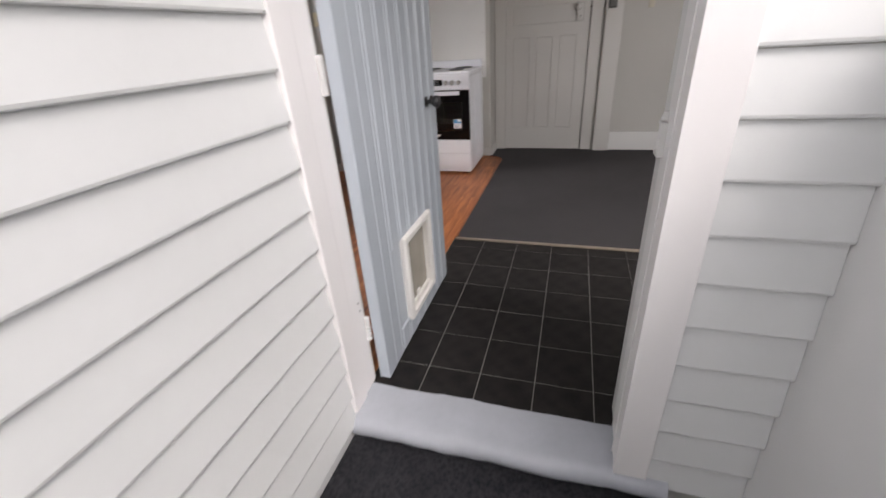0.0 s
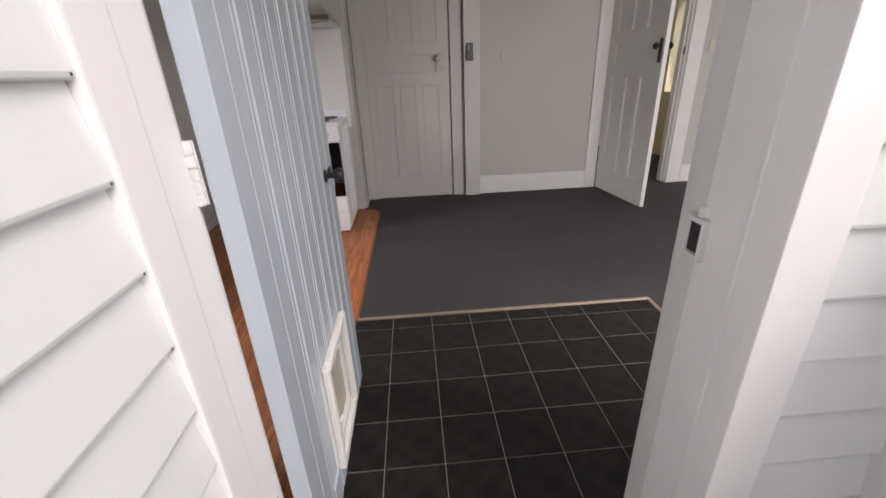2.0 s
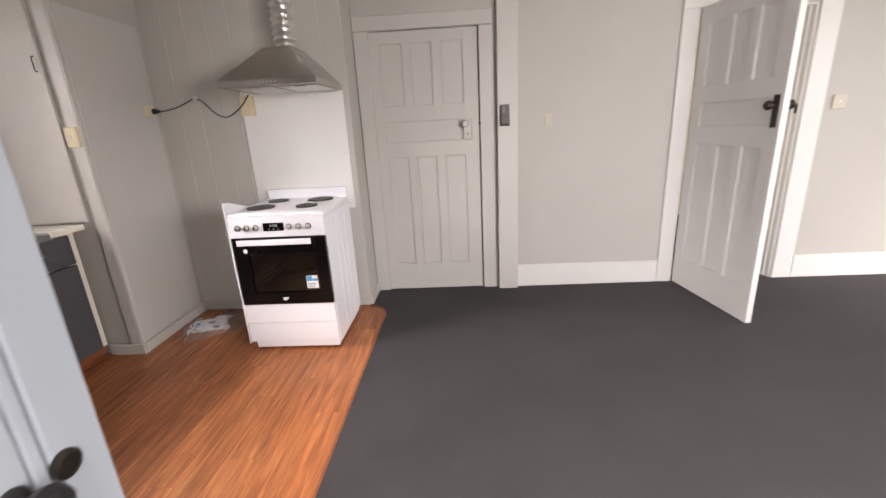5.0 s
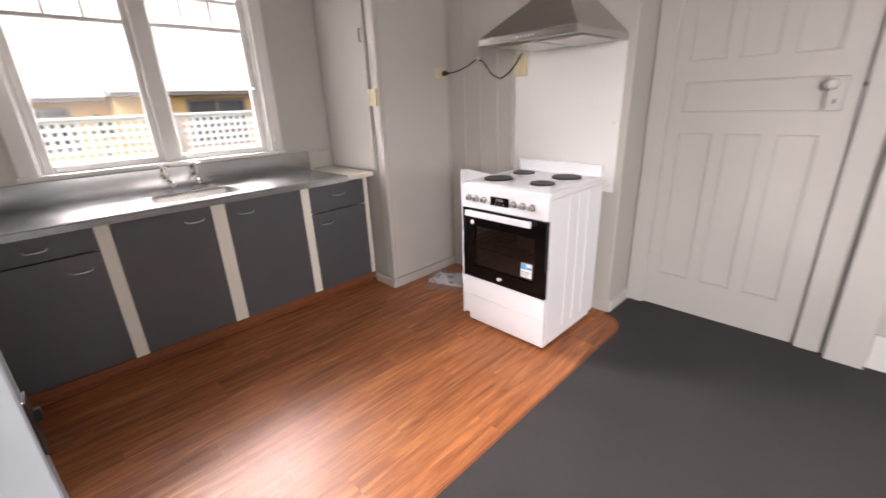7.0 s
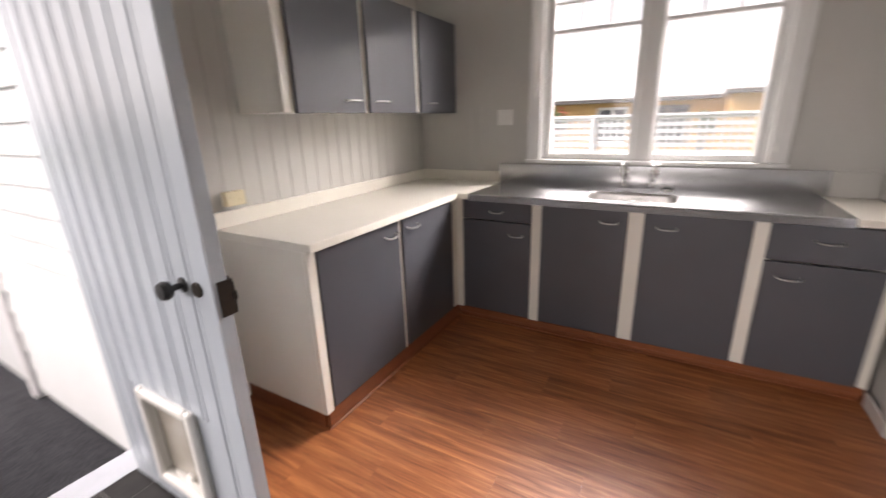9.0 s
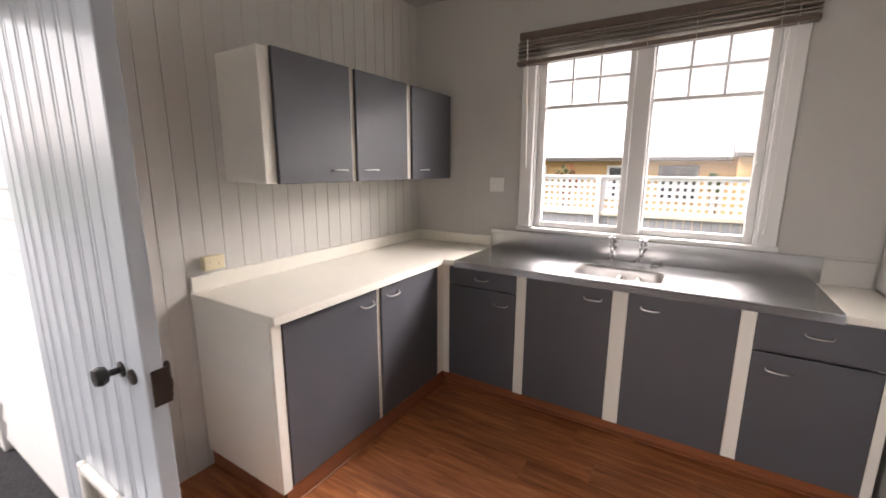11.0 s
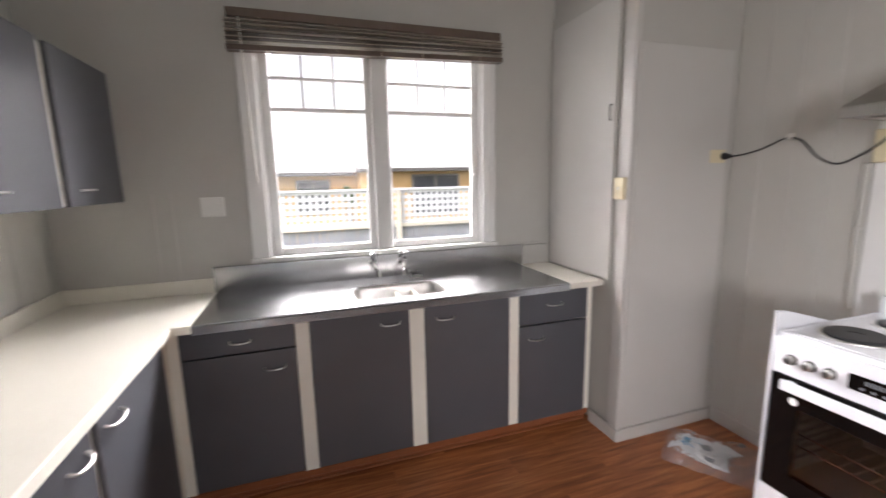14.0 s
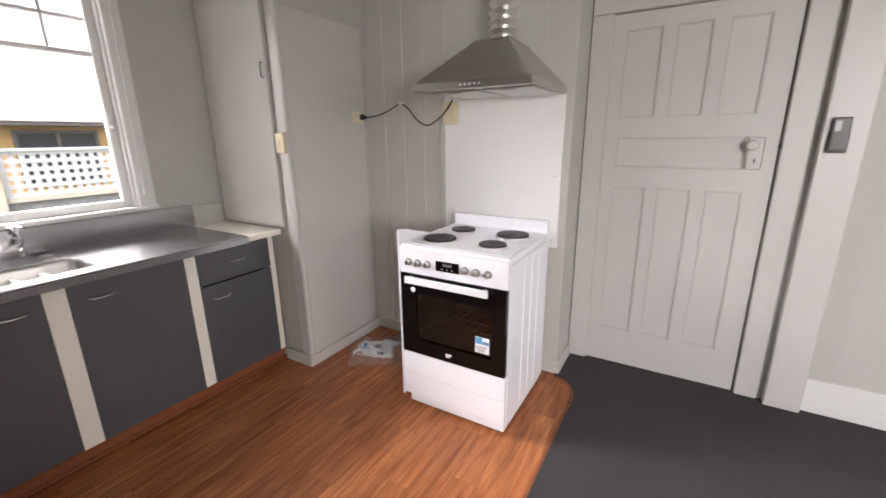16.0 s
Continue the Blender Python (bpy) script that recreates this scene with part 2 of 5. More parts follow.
def solid(name, bm, mat, parent=None, label="", smooth=False, local=False):
    """A bmesh in world places (or in its parent's, if local) as one mesh object."""
    if parent is not None and not local:
        bm.transform(home(parent).inverted())
    bmesh.ops.recalc_face_normals(bm, faces=bm.faces[:])
    me = bpy.data.meshes.new(name)
    bm.to_mesh(me)
    bm.free()
    me.materials.append(mat)
    if smooth:
        for p in me.polygons:
            p.use_smooth = True
        me.set_sharp_from_angle(angle=radians(35))
    ob = new(name, me)
    ob.parent = parent
    return tagged(ob, label)


part = solid


def structure(name, bm, mat, label="", category=""):
    return tagged(solid(name, bm, mat), label, category, "", "structure")


def box(x0, x1, y0, y1, z0, z1, bevel=0.0, bm=None, seg=1):
    x0, x1, y0, y1, z0, z1 = min(x0, x1), max(x0, x1), min(y0, y1), max(y0, y1), min(z0, z1), max(z0, z1)
    b = bmesh.new()
    v = [b.verts.new((x, y, z)) for x in (x0, x1) for y in (y0, y1) for z in (z0, z1)]
    for f in ((0, 1, 3, 2), (4, 6, 7, 5), (0, 4, 5, 1), (2, 3, 7, 6), (0, 2, 6, 4), (1, 5, 7, 3)):
        b.faces.new([v[i] for i in f])
    if bevel:
        bmesh.ops.bevel(b, geom=b.edges[:], offset=bevel, segments=seg, profile=0.7, affect='EDGES')
    if bm is None:
        return b
    merge(bm, b)
    return bm


def merge(bm, other):
    me = bpy.data.meshes.new("joined")
    other.to_mesh(me)
    other.free()
    bm.from_mesh(me)
    bpy.data.meshes.remove(me)
    return bm


def boxes(*rows, bevel=0.0):
    bm = bmesh.new()
    for r in rows:
        box(*r, bevel=bevel, bm=bm)
    return bm


def rod(p, q, r0, r1=None, n=16, bm=None, bevel=0.0):
    """A round bar from p to q, tapered from r0 to r1."""
    p, q = Vector(p), Vector(q)
    b = bmesh.new()
    bmesh.ops.create_cone(b, cap_ends=True, segments=n, radius1=r0, radius2=r0 if r1 is None else r1, depth=(q - p).length)
    if bevel:
        bmesh.ops.bevel(b, geom=[e for e in b.edges if len(e.link_faces) == 2 and e.calc_face_angle(0) > 1], offset=bevel, segments=2, affect='EDGES')
    b.transform(Matrix.Translation((p + q) / 2) @ (q - p).to_track_quat("Z", "Y").to_matrix().to_4x4())
    if bm is None:
        return b
    return merge(bm, b)


def turned(profile, place, axis, n=24):
    """A lathe: profile of (radius, height) along axis from place."""
    b = bmesh.new()
    rings = []
    for r, h in profile:
        rings.append([b.verts.new((r * math.cos(2 * math.pi * k / n), r * math.sin(2 * math.pi * k / n), h)) for k in range(n)])
    for a, c in zip(rings, rings[1:]):
        for k in range(n):
            b.faces.new((a[k], a[(k + 1) % n], c[(k + 1) % n], c[k]))
    b.faces.new(rings[0][::-1])
    b.faces.new(rings[-1])
    b.transform(Matrix.Translation(place) @ Vector(axis).to_track_quat("Z", "Y").to_matrix().to_4x4())
    return b


def tube(points, r, n=8):
    """A round tube that follows a smooth line through the points."""
    pts = [Vector(p) for p in points]
    fine = []
    for i in range(len(pts) - 1):
        a, b, c, d = pts[max(i - 1, 0)], pts[i], pts[i + 1], pts[min(i + 2, len(pts) - 1)]
        for s in range(6):
            t = s / 6
            fine.append(0.5 * (2 * b + (c - a) * t + (2 * a - 5 * b + 4 * c - d) * t * t + (3 * b - a - 3 * c + d) * t ** 3))
    fine.append(pts[-1])
    bm = bmesh.new()
    rings = []
    for i, p in enumerate(fine):
        way = (fine[min(i + 1, len(fine) - 1)] - fine[max(i - 1, 0)]).normalized()
        side = way.cross(Vector((0.13, 0.21, 0.97))).normalized()
        up = side.cross(way)
        rings.append([bm.verts.new(p + r * (math.cos(2 * math.pi * k / n) * side + math.sin(2 * math.pi * k / n) * up)) for k in range(n)])
    for a, b in zip(rings, rings[1:]):
        for k in range(n):
            bm.faces.new((a[k], a[(k + 1) % n], b[(k + 1) % n], b[k]))
    bm.faces.new(rings[0][::-1])
    bm.faces.new(rings[-1])
    return bm


def wall_with_holes(axis, lo, hi, a0, a1, z0, z1, holes):
    """A wall lo..hi thick along axis ('x' or 'y'), a0..a1 long, with holes (a0, a1, z0, z1) cut through."""
    bm = bmesh.new()
    cuts_a = sorted({a0, a1, *[h[0] for h in holes], *[h[1] for h in holes]})
    for p, q in zip(cuts_a, cuts_a[1:]):
        spans = sorted((h[2], h[3]) for h in holes if h[0] <= p + 1e-6 and h[1] >= q - 1e-6)
        z = z0
        for s0, s1 in spans + [(z1, z1)]:
            if s0 > z + 1e-4:
                box(*((lo, hi, p, q) if axis == 'x' else (p, q, lo, hi)), z, s0, bm=bm)
            z = max(z, s1)
    bmesh.ops.remove_doubles(bm, verts=bm.verts[:], dist=1e-5)
    return bm


# ---- setting: floors ----
CEILING = 2.72
structure("floor", box(-2.8, 5.2, 1.64, 8.0, -0.12, -0.006), SUB, "dark timber subfloor below the coverings", "floor")
floor = bpy.data.objects["floor"]
vinyl_field = tagged(solid("vinyl_underlay", box(-2.62, -0.285, 1.66, 5.18, -0.006, -0.0045), SUB), "thin brown underlay beneath timber-look planks", "floor", "", "structure")
# carpet with its cut-out at the entry
cb = bmesh.new()
outline = [(1.445, 1.66), (1.445, 3.015), (-0.27, 3.015), (-0.27, 4.86)]
outline += [(-0.43 + 0.16 * math.cos(a), 4.93 + 0.2 * math.sin(a)) for a in [radians(d) for d in range(0, 91, 15)]]
outline += [(-0.43, 5.5), (5.0, 5.5), (5.0, 1.66)]
top = [cb.verts.new((x, y, 0.006)) for x, y in outline]
low = [cb.verts.new((x, y, -0.006)) for x, y in outline]
cb.faces.new(top)
cb.faces.new(low[::-1])
for i in range(len(outline)):
    j = (i + 1) % len(outline)
    cb.faces.new((top[i], low[i], low[j], top[j]))
carpet = tagged(solid("carpet", cb, CARPET), "charcoal grey short-pile carpet fitted over the living room", "carpet", "", "structure")
structure("hall_carpet", box(1.2, 3.8, 5.5, 8.0, -0.006, 0.005), CARPET, "charcoal carpet in the hall beyond the open door", "carpet")
# edge strips
strip = thing("edge_strip", -0.27, 3.0, 0, "thin brass-coloured strip along the carpet edge", "trim", kind="structure")
sb = boxes((-0.275, 1.455, 3.0, 3.024, -0.002, 0.0085), (1.432, 1.456, 1.66, 3.0, -0.002, 0.0085), bevel=0.002)
part("strip", sb, STRIP, strip)
part("strip", boxes((-0.284, -0.268, 3.024, 4.86, -0.002, 0.007), bevel=0.002), KICK, strip, "brown timber-look edge strip")
part("strip", tube([(-0.27, 4.85, 0.003)] + [(-0.43 + 0.16 * math.cos(a), 4.93 + 0.2 * math.sin(a), 0.003) for a in [radians(d) for d in range(0, 91, 15)]], 0.006, 6), KICK, strip)

# ---- setting: walls ----
wall_west = structure("wall_west", wall_with_holes('x', -2.8, -2.62, 1.5, 5.6, -0.1, CEILING, [(2.64, 3.97, 1.085, 2.3)]), WALL, "greige painted kitchen wall around the sink window", "wall")
wall_south = structure("wall_south", wall_with_holes('y', 1.5, 1.648, -2.62, 5.2, -0.1, CEILING, [(-0.3, 0.66, -0.1, 2.065), (1.4, 3.3, 0.85, 2.15)]), WALL, "front wall of the house with the entry doorway", "wall")
wall_east = structure("wall_east", wall_with_holes('x', 5.0, 5.15, 1.648, 5.62, -0.1, CEILING, [(1.95, 4.95, 0.6, 2.4)]), WALL, "greige end wall of the living room", "wall")
wall_north = structure("wall_north", wall_with_holes('y', 5.48, 5.62, -0.43, 5.0, -0.1, CEILING, [(-0.31, 0.53, 0.0, 2.12), (2.15, 3.0, 0.0, 2.13)]), WALL, "greige living room wall with two panelled doors", "wall")
wall_stove = structure("wall_stove", boxes((-2.62, -0.43, 5.185, 5.62, -0.1, CEILING)), WALL, "greige wall behind the cooker", "wall")
wall_pantry = structure("wall_pantry", boxes((-2.62, -1.87, 4.483, 5.185, -0.006, CEILING)), WALL, "greige boxed-in pantry beside the sink bench", "wall")
structure("ceiling", box(-2.8, 5.15, 1.5, 5.62, CEILING, CEILING + 0.1), CEIL, "pale painted ceiling", "ceiling")
# the cupboard behind the closed door, and the hall
structure("cupboard_back", box(-0.43, 0.7, 5.62, 5.66, -0.1, CEILING), WALL, "back of the closed cupboard", "wall")
structure("hall_wall_west", box(2.06, 2.15, 5.62, 8.0, 0.005, CEILING), HALL, "cream hall wall", "wall")
# unseen wall; its opening is added to let the fill lamp in
structure("hall_wall_east", wall_with_holes('x', 3.8, 3.95, 5.62, 8.0, 0.005, CEILING, [(6.1, 7.1, 0.9, 2.1)]), HALL, "cream hall wall with an added opening for the fill light", "wall")
structure("hall_wall_north", box(2.06, 3.95, 8.0, 8.1, 0.005, CEILING), HALL, "cream hall end wall", "wall")
structure("hall_ceiling", box(2.06, 3.95, 5.62, 8.1, CEILING, CEILING + 0.1), CEIL, "pale hall ceiling", "ceiling")


def skirting(name, rows, mat, label):
    t = thing(name, rows[0][0], rows[0][2], 0, label, "skirting", kind="structure")
    for r in rows:
        part("skirting_board", box(*r, bevel=0.004), mat, t)
    return t


skirting("baseboard", [(0.83, 2.03, 5.46, 5.48, 0.004, 0.2), (3.16, 5.0, 5.46, 5.48, 0.004, 0.2), (1.45, 5.0, 1.648, 1.668, 0.004, 0.2)], TRIM, "tall white painted skirting above the carpet")
skirting("kitchen_baseboard", [(-1.87, -1.852, 4.466, 5.165, 0.0, 0.075), (-2.1, -1.852, 4.448, 4.466, 0.0, 0.075), (-1.852, -0.41, 5.165, 5.185, 0.0, 0.085), (-0.43, -0.41, 5.185, 5.46, 0.0, 0.085)], JOINERY, "low greige painted skirting")

# tongue and groove lining: entry wall (kitchen side) and cooker wall


def lining(name, axis, at, depth, a0, a1, pitch, z0, z1, wall):
    """Upright boards with a shallow V between them."""
    count = round((a1 - a0) / pitch)
    w = (a1 - a0) / count
    v = 0.0032
    bm = bmesh.new()
    sgn = 1 if depth > 0 else -1
    d = abs(depth)
    ring = [(0, 0), (w, 0), (w, d - v), (w - v, d), (v, d), (0, d - v)]
    lo = [bm.verts.new((a, sgn * h, z0) if axis == 'y' else (sgn * h, a, z0)) for a, h in ring]
    hi = [bm.verts.new((a, sgn * h, z1) if axis == 'y' else (sgn * h, a, z1)) for a, h in ring]
    for i in range(6):
        j = (i + 1) % 6
        bm.faces.new((lo[i], lo[j], hi[j], hi[i]))
    bm.faces.new(lo[::-1])
    bm.faces.new(hi)
    bmesh.ops.recalc_face_normals(bm, faces=bm.faces[:])
    me = bpy.data.meshes.new("lining_board")
    bm.to_mesh(me)
    bm.free()
    me.materials.append(BOARD)
    for k in range(count):
        o = new("lining_board", me)
        o.parent = wall
        a = a0 + k * w
        o.location = (a, at, 0) if axis == 'y' else (at, a, 0)


lining("entry_lining", 'y', 1.648, 0.014, -2.62, -0.34, 0.098, 0.0, CEILING, wall_south)
lining("cooker_lining", 'y', 5.185, -0.014, -1.87, -0.43, 0.16, 0.085, CEILING, wall_stove)

# ---- window over the sink ----
win = thing("window_1", -2.66, 3.3, 1.09, "white timber casement window with small upper panes over the sink", "window", kind="structure")
part("window_frame", boxes((-2.66, -2.6, 2.56, 2.65, 1.1, 2.4), (-2.66, -2.6, 3.96, 4.05, 1.1, 2.4), (-2.66, -2.6, 2.65, 3.96, 2.29, 2.4), bevel=0.004), TRIM, win)
part("window_frame", boxes((-2.79, -2.625, 2.64, 2.663, 1.09, 2.3), (-2.79, -2.625, 3.947, 3.97, 1.09, 2.3), (-2.79, -2.625, 2.663, 3.947, 2.275, 2.3), bevel=0.002), TRIM, win)
part("mullion", box(-2.72, -2.628, 3.262, 3.362, 1.1, 2.28, bevel=0.006), TRIM, win)
part("window_sill", box(-2.79, -2.588, 2.55, 4.06, 1.076, 1.1, bevel=0.006, seg=2), TRIM, win)
for g0, g1, s0, s1 in ((2.715, 3.226, 2.664, 3.262), (3.375, 3.9, 3.362, 3.946)):
    sash = part("sash", boxes((-2.69, -2.65, s0, g0, 1.1, 2.275), (-2.69, -2.65, g1, s1, 1.1, 2.275), (-2.69, -2.65, g0, g1, 1.1, 1.143), (-2.69, -2.65, g0, g1, 2.245, 2.275), bevel=0.005), TRIM, win)
    third = (g1 - g0) / 3
    part("glazing_bar", boxes((-2.687, -2.653, g0, g1, 1.908, 1.93), (-2.685, -2.655, g0, g1, 2.078, 2.094), bevel=0.003), TRIM, sash)
    for k in (1, 2):
        part("glazing_bar", box(-2.683, -2.657, g0 + k * third - 0.008, g0 + k * third + 0.008, 1.93, 2.245, bevel=0.003), TRIM, sash)
    panes = [(g0, g1, 1.143, 1.908)] + [(g0 + k * third, g0 + (k + 1) * third, a, b) for k in range(3) for a, b in ((1.93, 2.078), (2.094, 2.245))]
    for a, b, c, d in panes:
        p = part("pane", box(-2.672, -2.668, a, b, c, d), GLASS, sash)
        p.visible_shadow = False
stay = part("window_catch", boxes((-2.648, -2.64, 3.905, 3.93, 1.5, 1.62), (-2.645, -2.615, 3.91, 3.925, 1.54, 1.555), bevel=0.002), TRIM, win)

seam = thing("wall_cover_strip", -2.62, 2.12, 1.0, "slim painted cover strips on the wall beside the sink window", "cover strip", kind="structure")
for y in (2.105, 2.19):
    part("strip", box(-2.62, -2.6155, y - 0.004, y + 0.004, 1.007, 1.47, bevel=0.0015), WALL, seam)
part("strip", box(-2.62, -2.612, 4.25, 4.43, 1.062, 1.078, bevel=0.002), WALL, seam)

# front window of the living room
rows = [(1.4, 1.46, 1.51, 1.66, 0.85, 2.15), (3.24, 3.3, 1.51, 1.66, 0.85, 2.15), (1.46, 3.24, 1.51, 1.66, 0.85, 0.91), (1.46, 3.24, 1.51, 1.66, 2.09, 2.15)]
w = thing("window_2", 2.35, 1.58, 0.85, "white timber living room window", "window", kind="structure")
part("window_frame", boxes(*rows, bevel=0.003), TRIM, w)

# ---- panelled doors ----


def panelled_door(t, w, h, th, panels, mat):
    """A door leaf in its own axes: x 0..w, z 0..h, y 0..th, both faces with sunk panels."""
    bm = bmesh.new()
    xs = sorted({0, w, *[p[0] for p in panels], *[p[1] for p in panels]})
    for x0, x1 in zip(xs, xs[1:]):
        spans = sorted((p[2], p[3]) for p in panels if p[0] <= x0 + 1e-6 and p[1] >= x1 - 1e-6)
        z = 0
        for s0, s1 in spans + [(h, h)]:
            if s0 > z + 1e-4:
                box(x0, x1, 0, th, z, s0, bm=bm)
            z = s1
    bmesh.ops.remove_doubles(bm, verts=bm.verts[:], dist=1e-5)
    leaf = part("leaf", bm, mat, t, local=True)
    for x0, x1, z0, z1 in panels:
        part("panel", box(x0 - 0.004, x1 + 0.004, 0.011, th - 0.011, z0 - 0.004, z1 + 0.004), mat, t, local=True)
        fillets = bmesh.new()
        for y0, y1 in ((0.004, 0.012), (th - 0.012, th - 0.004)):
            for r in ((x0, x0 + 0.009, z0, z1), (x1 - 0.009, x1, z0, z1), (x0 + 0.009, x1 - 0.009, z0, z0 + 0.009), (x0 + 0.009, x1 - 0.009, z1 - 0.009, z1)):
                box(r[0], r[1], y0, y1, r[2], r[3], bevel=0.002, bm=fillets)
        part("moulding", fillets, mat, t, local=True)
    return leaf


PANELS = [(0.07, 0.25, 0.235, 1.165), (0.315, 0.48, 0.235, 1.165), (0.55, 0.72, 0.235, 1.165), (0.07, 0.70, 1.28, 1.45),
          (0.07, 0.25, 1.56, 2.025), (0.315, 0.48, 1.56, 2.025), (0.55, 0.72, 1.56, 2.025)]
cup = thing("door_2", -0.31, 5.49, 0.008, "closed greige seven-panel timber door with a painted rim lock", "door", kind="structure")
panelled_door(cup, 0.832, 2.108, 0.04, PANELS, JOINERY)
part("door_frame", boxes((-0.425, -0.312, 5.462, 5.482, 0.006, 2.118), (0.532, 0.64, 5.462, 5.482, 0.006, 2.118), (-0.425, 0.64, 5.462, 5.482, 2.122, 2.225), bevel=0.004), JOINERY, cup)
lock = part("rim_lock", box(0.395, 0.465, 5.482, 5.492, 1.29, 1.455, bevel=0.012, seg=3), JOINERY, cup, "painted-over rim lock")
part("knob", turned([(0.008, 0), (0.008, 0.02), (0.024, 0.03), (0.028, 0.042), (0.02, 0.055), (0.004, 0.058)], (0.41, 5.481, 1.415), (0, -1, 0)), JOINERY, lock)
part("keyhole", box(0.428, 0.435, 5.4795, 5.4819, 1.325, 1.346), BLACK, lock)
part("latch_keep", box(0.52, 0.545, 5.468, 5.489, 1.4, 1.42, bevel=0.004), BRONZE, cup)
for z in (0.28, 1.07, 1.84):
    part("hinge", rod((-0.311, 5.478, z), (-0.311, 5.478, z + 0.09), 0.007, n=10), JOINERY, cup)

opened = thing("door_3", 2.165, 5.46, 0.012, "white panelled timber door standing open over the carpet", "door", kind="structure", rz=-83.5)
SMALL = [(0.1, 0.27, 0.24, 1.165), (0.335, 0.49, 0.24, 1.165), (0.555, 0.72, 0.24, 1.165), (0.1, 0.72, 1.29, 1.46),
         (0.1, 0.27, 1.57, 2.0), (0.335, 0.49, 1.57, 2.0), (0.555, 0.72, 1.57, 2.0)]
panelled_door(opened, 0.825, 2.12, 0.04, SMALL, TRIM)
for sgn, y0 in ((-1, 0.0), (1, 0.04)):
    pl = part("lock_plate", box(0.755, 0.8, y0 - 0.004 if sgn < 0 else y0, y0 if sgn < 0 else y0 + 0.004, 1.28, 1.47, bevel=0.0015), BRONZE, opened, "dark bronze lock plate", local=True)
    part("knob", turned([(0.01, 0), (0.01, 0.03), (0.026, 0.04), (0.028, 0.055), (0.018, 0.068), (0.003, 0.07)], (0.777, y0, 1.41), (0, sgn, 0)), BRONZE, pl, local=True)
jamb = thing("door_frame_3", 2.15, 5.47, 0.005, "white painted frame round the open door", "door frame", kind="structure")
part("architrave", box(2.03, 2.148, 5.456, 5.48, 0.006, 2.132, bevel=0.004), TRIM, jamb)
part("architrave", box(3.002, 3.155, 5.456, 5.48, 0.006, 2.132, bevel=0.004), TRIM, jamb)
part("architrave", box(2.03, 3.155, 5.456, 5.48, 2.132, 2.265, bevel=0.004), TRIM, jamb)
part("jamb_lining", boxes((2.148, 2.165, 5.48, 5.62, 0.006, 2.13), (2.985, 3.002, 5.48, 5.62, 0.006, 2.13), (2.165, 2.985, 5.48, 5.62, 2.115, 2.13), bevel=0.002), TRIM, jamb)
part("door_stop", boxes((2.972, 2.985, 5.525, 5.54, 0.006, 2.115)), TRIM, jamb)
part("strike_plate", box(2.983, 2.986, 5.49, 5.515, 1.36, 1.43), BRONZE, jamb)

post = tagged(solid("boxed_post", box(0.665, 0.825, 5.42, 5.479, 0.004, 2.5, bevel=0.004), JOINERY), "greige boxed post against the wall beside the cupboard door", "post", "", "structure")

# ---- front doorway ----
fd = thing("door_1", -0.24, 1.682, 0.012, "pale blue boarded front door standing wide open with a cat flap", "door", kind="structure")
DH, Y0, Y1 = 2.02, 1.682, 2.526
XF, XB = -0.202, -0.246
bw = (Y1 - Y0 - 0.16) / 7
for k in range(7):
    a = Y0 + 0.08 + k * bw
    b = bmesh.new()
    zs = [(0.012, DH)]
    if a < 2.27 and a + bw > 1.94:
        zs = [(0.012, 0.125), (0.505, DH)]
    for z0, z1 in zs:
        box(XB + 0.004, XF, a + 0.002, a + bw * 0.76 - 0.0012, z0, z1, bevel=0.004, bm=b)
        box(XB + 0.004, XF - 0.001, a + bw * 0.76 + 0.0012, a + bw - 0.002, z0, z1, bevel=0.004, bm=b)
    part("board", b, DOORBLUE, fd)
part("stile", box(XB, XF + 0.001, Y0, Y0 + 0.08, 0.012, DH, bevel=0.003), DOORBLUE, fd)
part("stile", box(XB, XF + 0.001, Y1 - 0.08, Y1, 0.012, DH, bevel=0.003), DOORBLUE, fd)
part("core", boxes((XB + 0.005, XF - 0.008, Y0 + 0.03, 1.945, 0.0125, DH - 0.001), (XB + 0.005, XF - 0.008, 2.265, Y1 - 0.03, 0.0125, DH - 0.001), (XB + 0.005, XF - 0.008, 1.945, 2.265, 0.0125, 0.125), (XB + 0.005, XF - 0.008, 1.945, 2.265, 0.505, DH - 0.001)), DOORBLUE, fd)
flap = thing("cat_flap", 0, 0, 0)
flap.parent = fd
flap.matrix_basis = Matrix.Identity(4)
for x0, x1 in ((XF - 0.001, XF + 0.023), (XB - 0.026, XB + 0.002)):
    part("flap_frame", boxes((x0, x1, 1.94, 1.972, 0.115, 0.52), (x0, x1, 2.24, 2.272, 0.115, 0.52), (x0, x1, 1.972, 2.24, 0.485, 0.52), (x0, x1, 1.972, 2.24, 0.115, 0.15), bevel=0.006), WPLAST, flap, "white plastic cat flap frame")
part("flap_panel", box(XF - 0.022, XF - 0.016, 1.966, 2.247, 0.146, 0.49, bevel=0.002), FLAP, flap, "scuffed tinted flap")
part("flap_liner", boxes((XB, XF - 0.001, 1.946, 1.966, 0.126, 0.504), (XB, XF - 0.001, 2.247, 2.264, 0.126, 0.504), (XB, XF - 0.001, 1.966, 2.247, 0.488, 0.504), (XB, XF - 0.001, 1.966, 2.247, 0.126, 0.148)), WPLAST, flap)
part("flap_catch", box(XF - 0.016, XF - 0.006, 2.09, 2.125, 0.15, 0.175, bevel=0.002), WPLAST, flap)
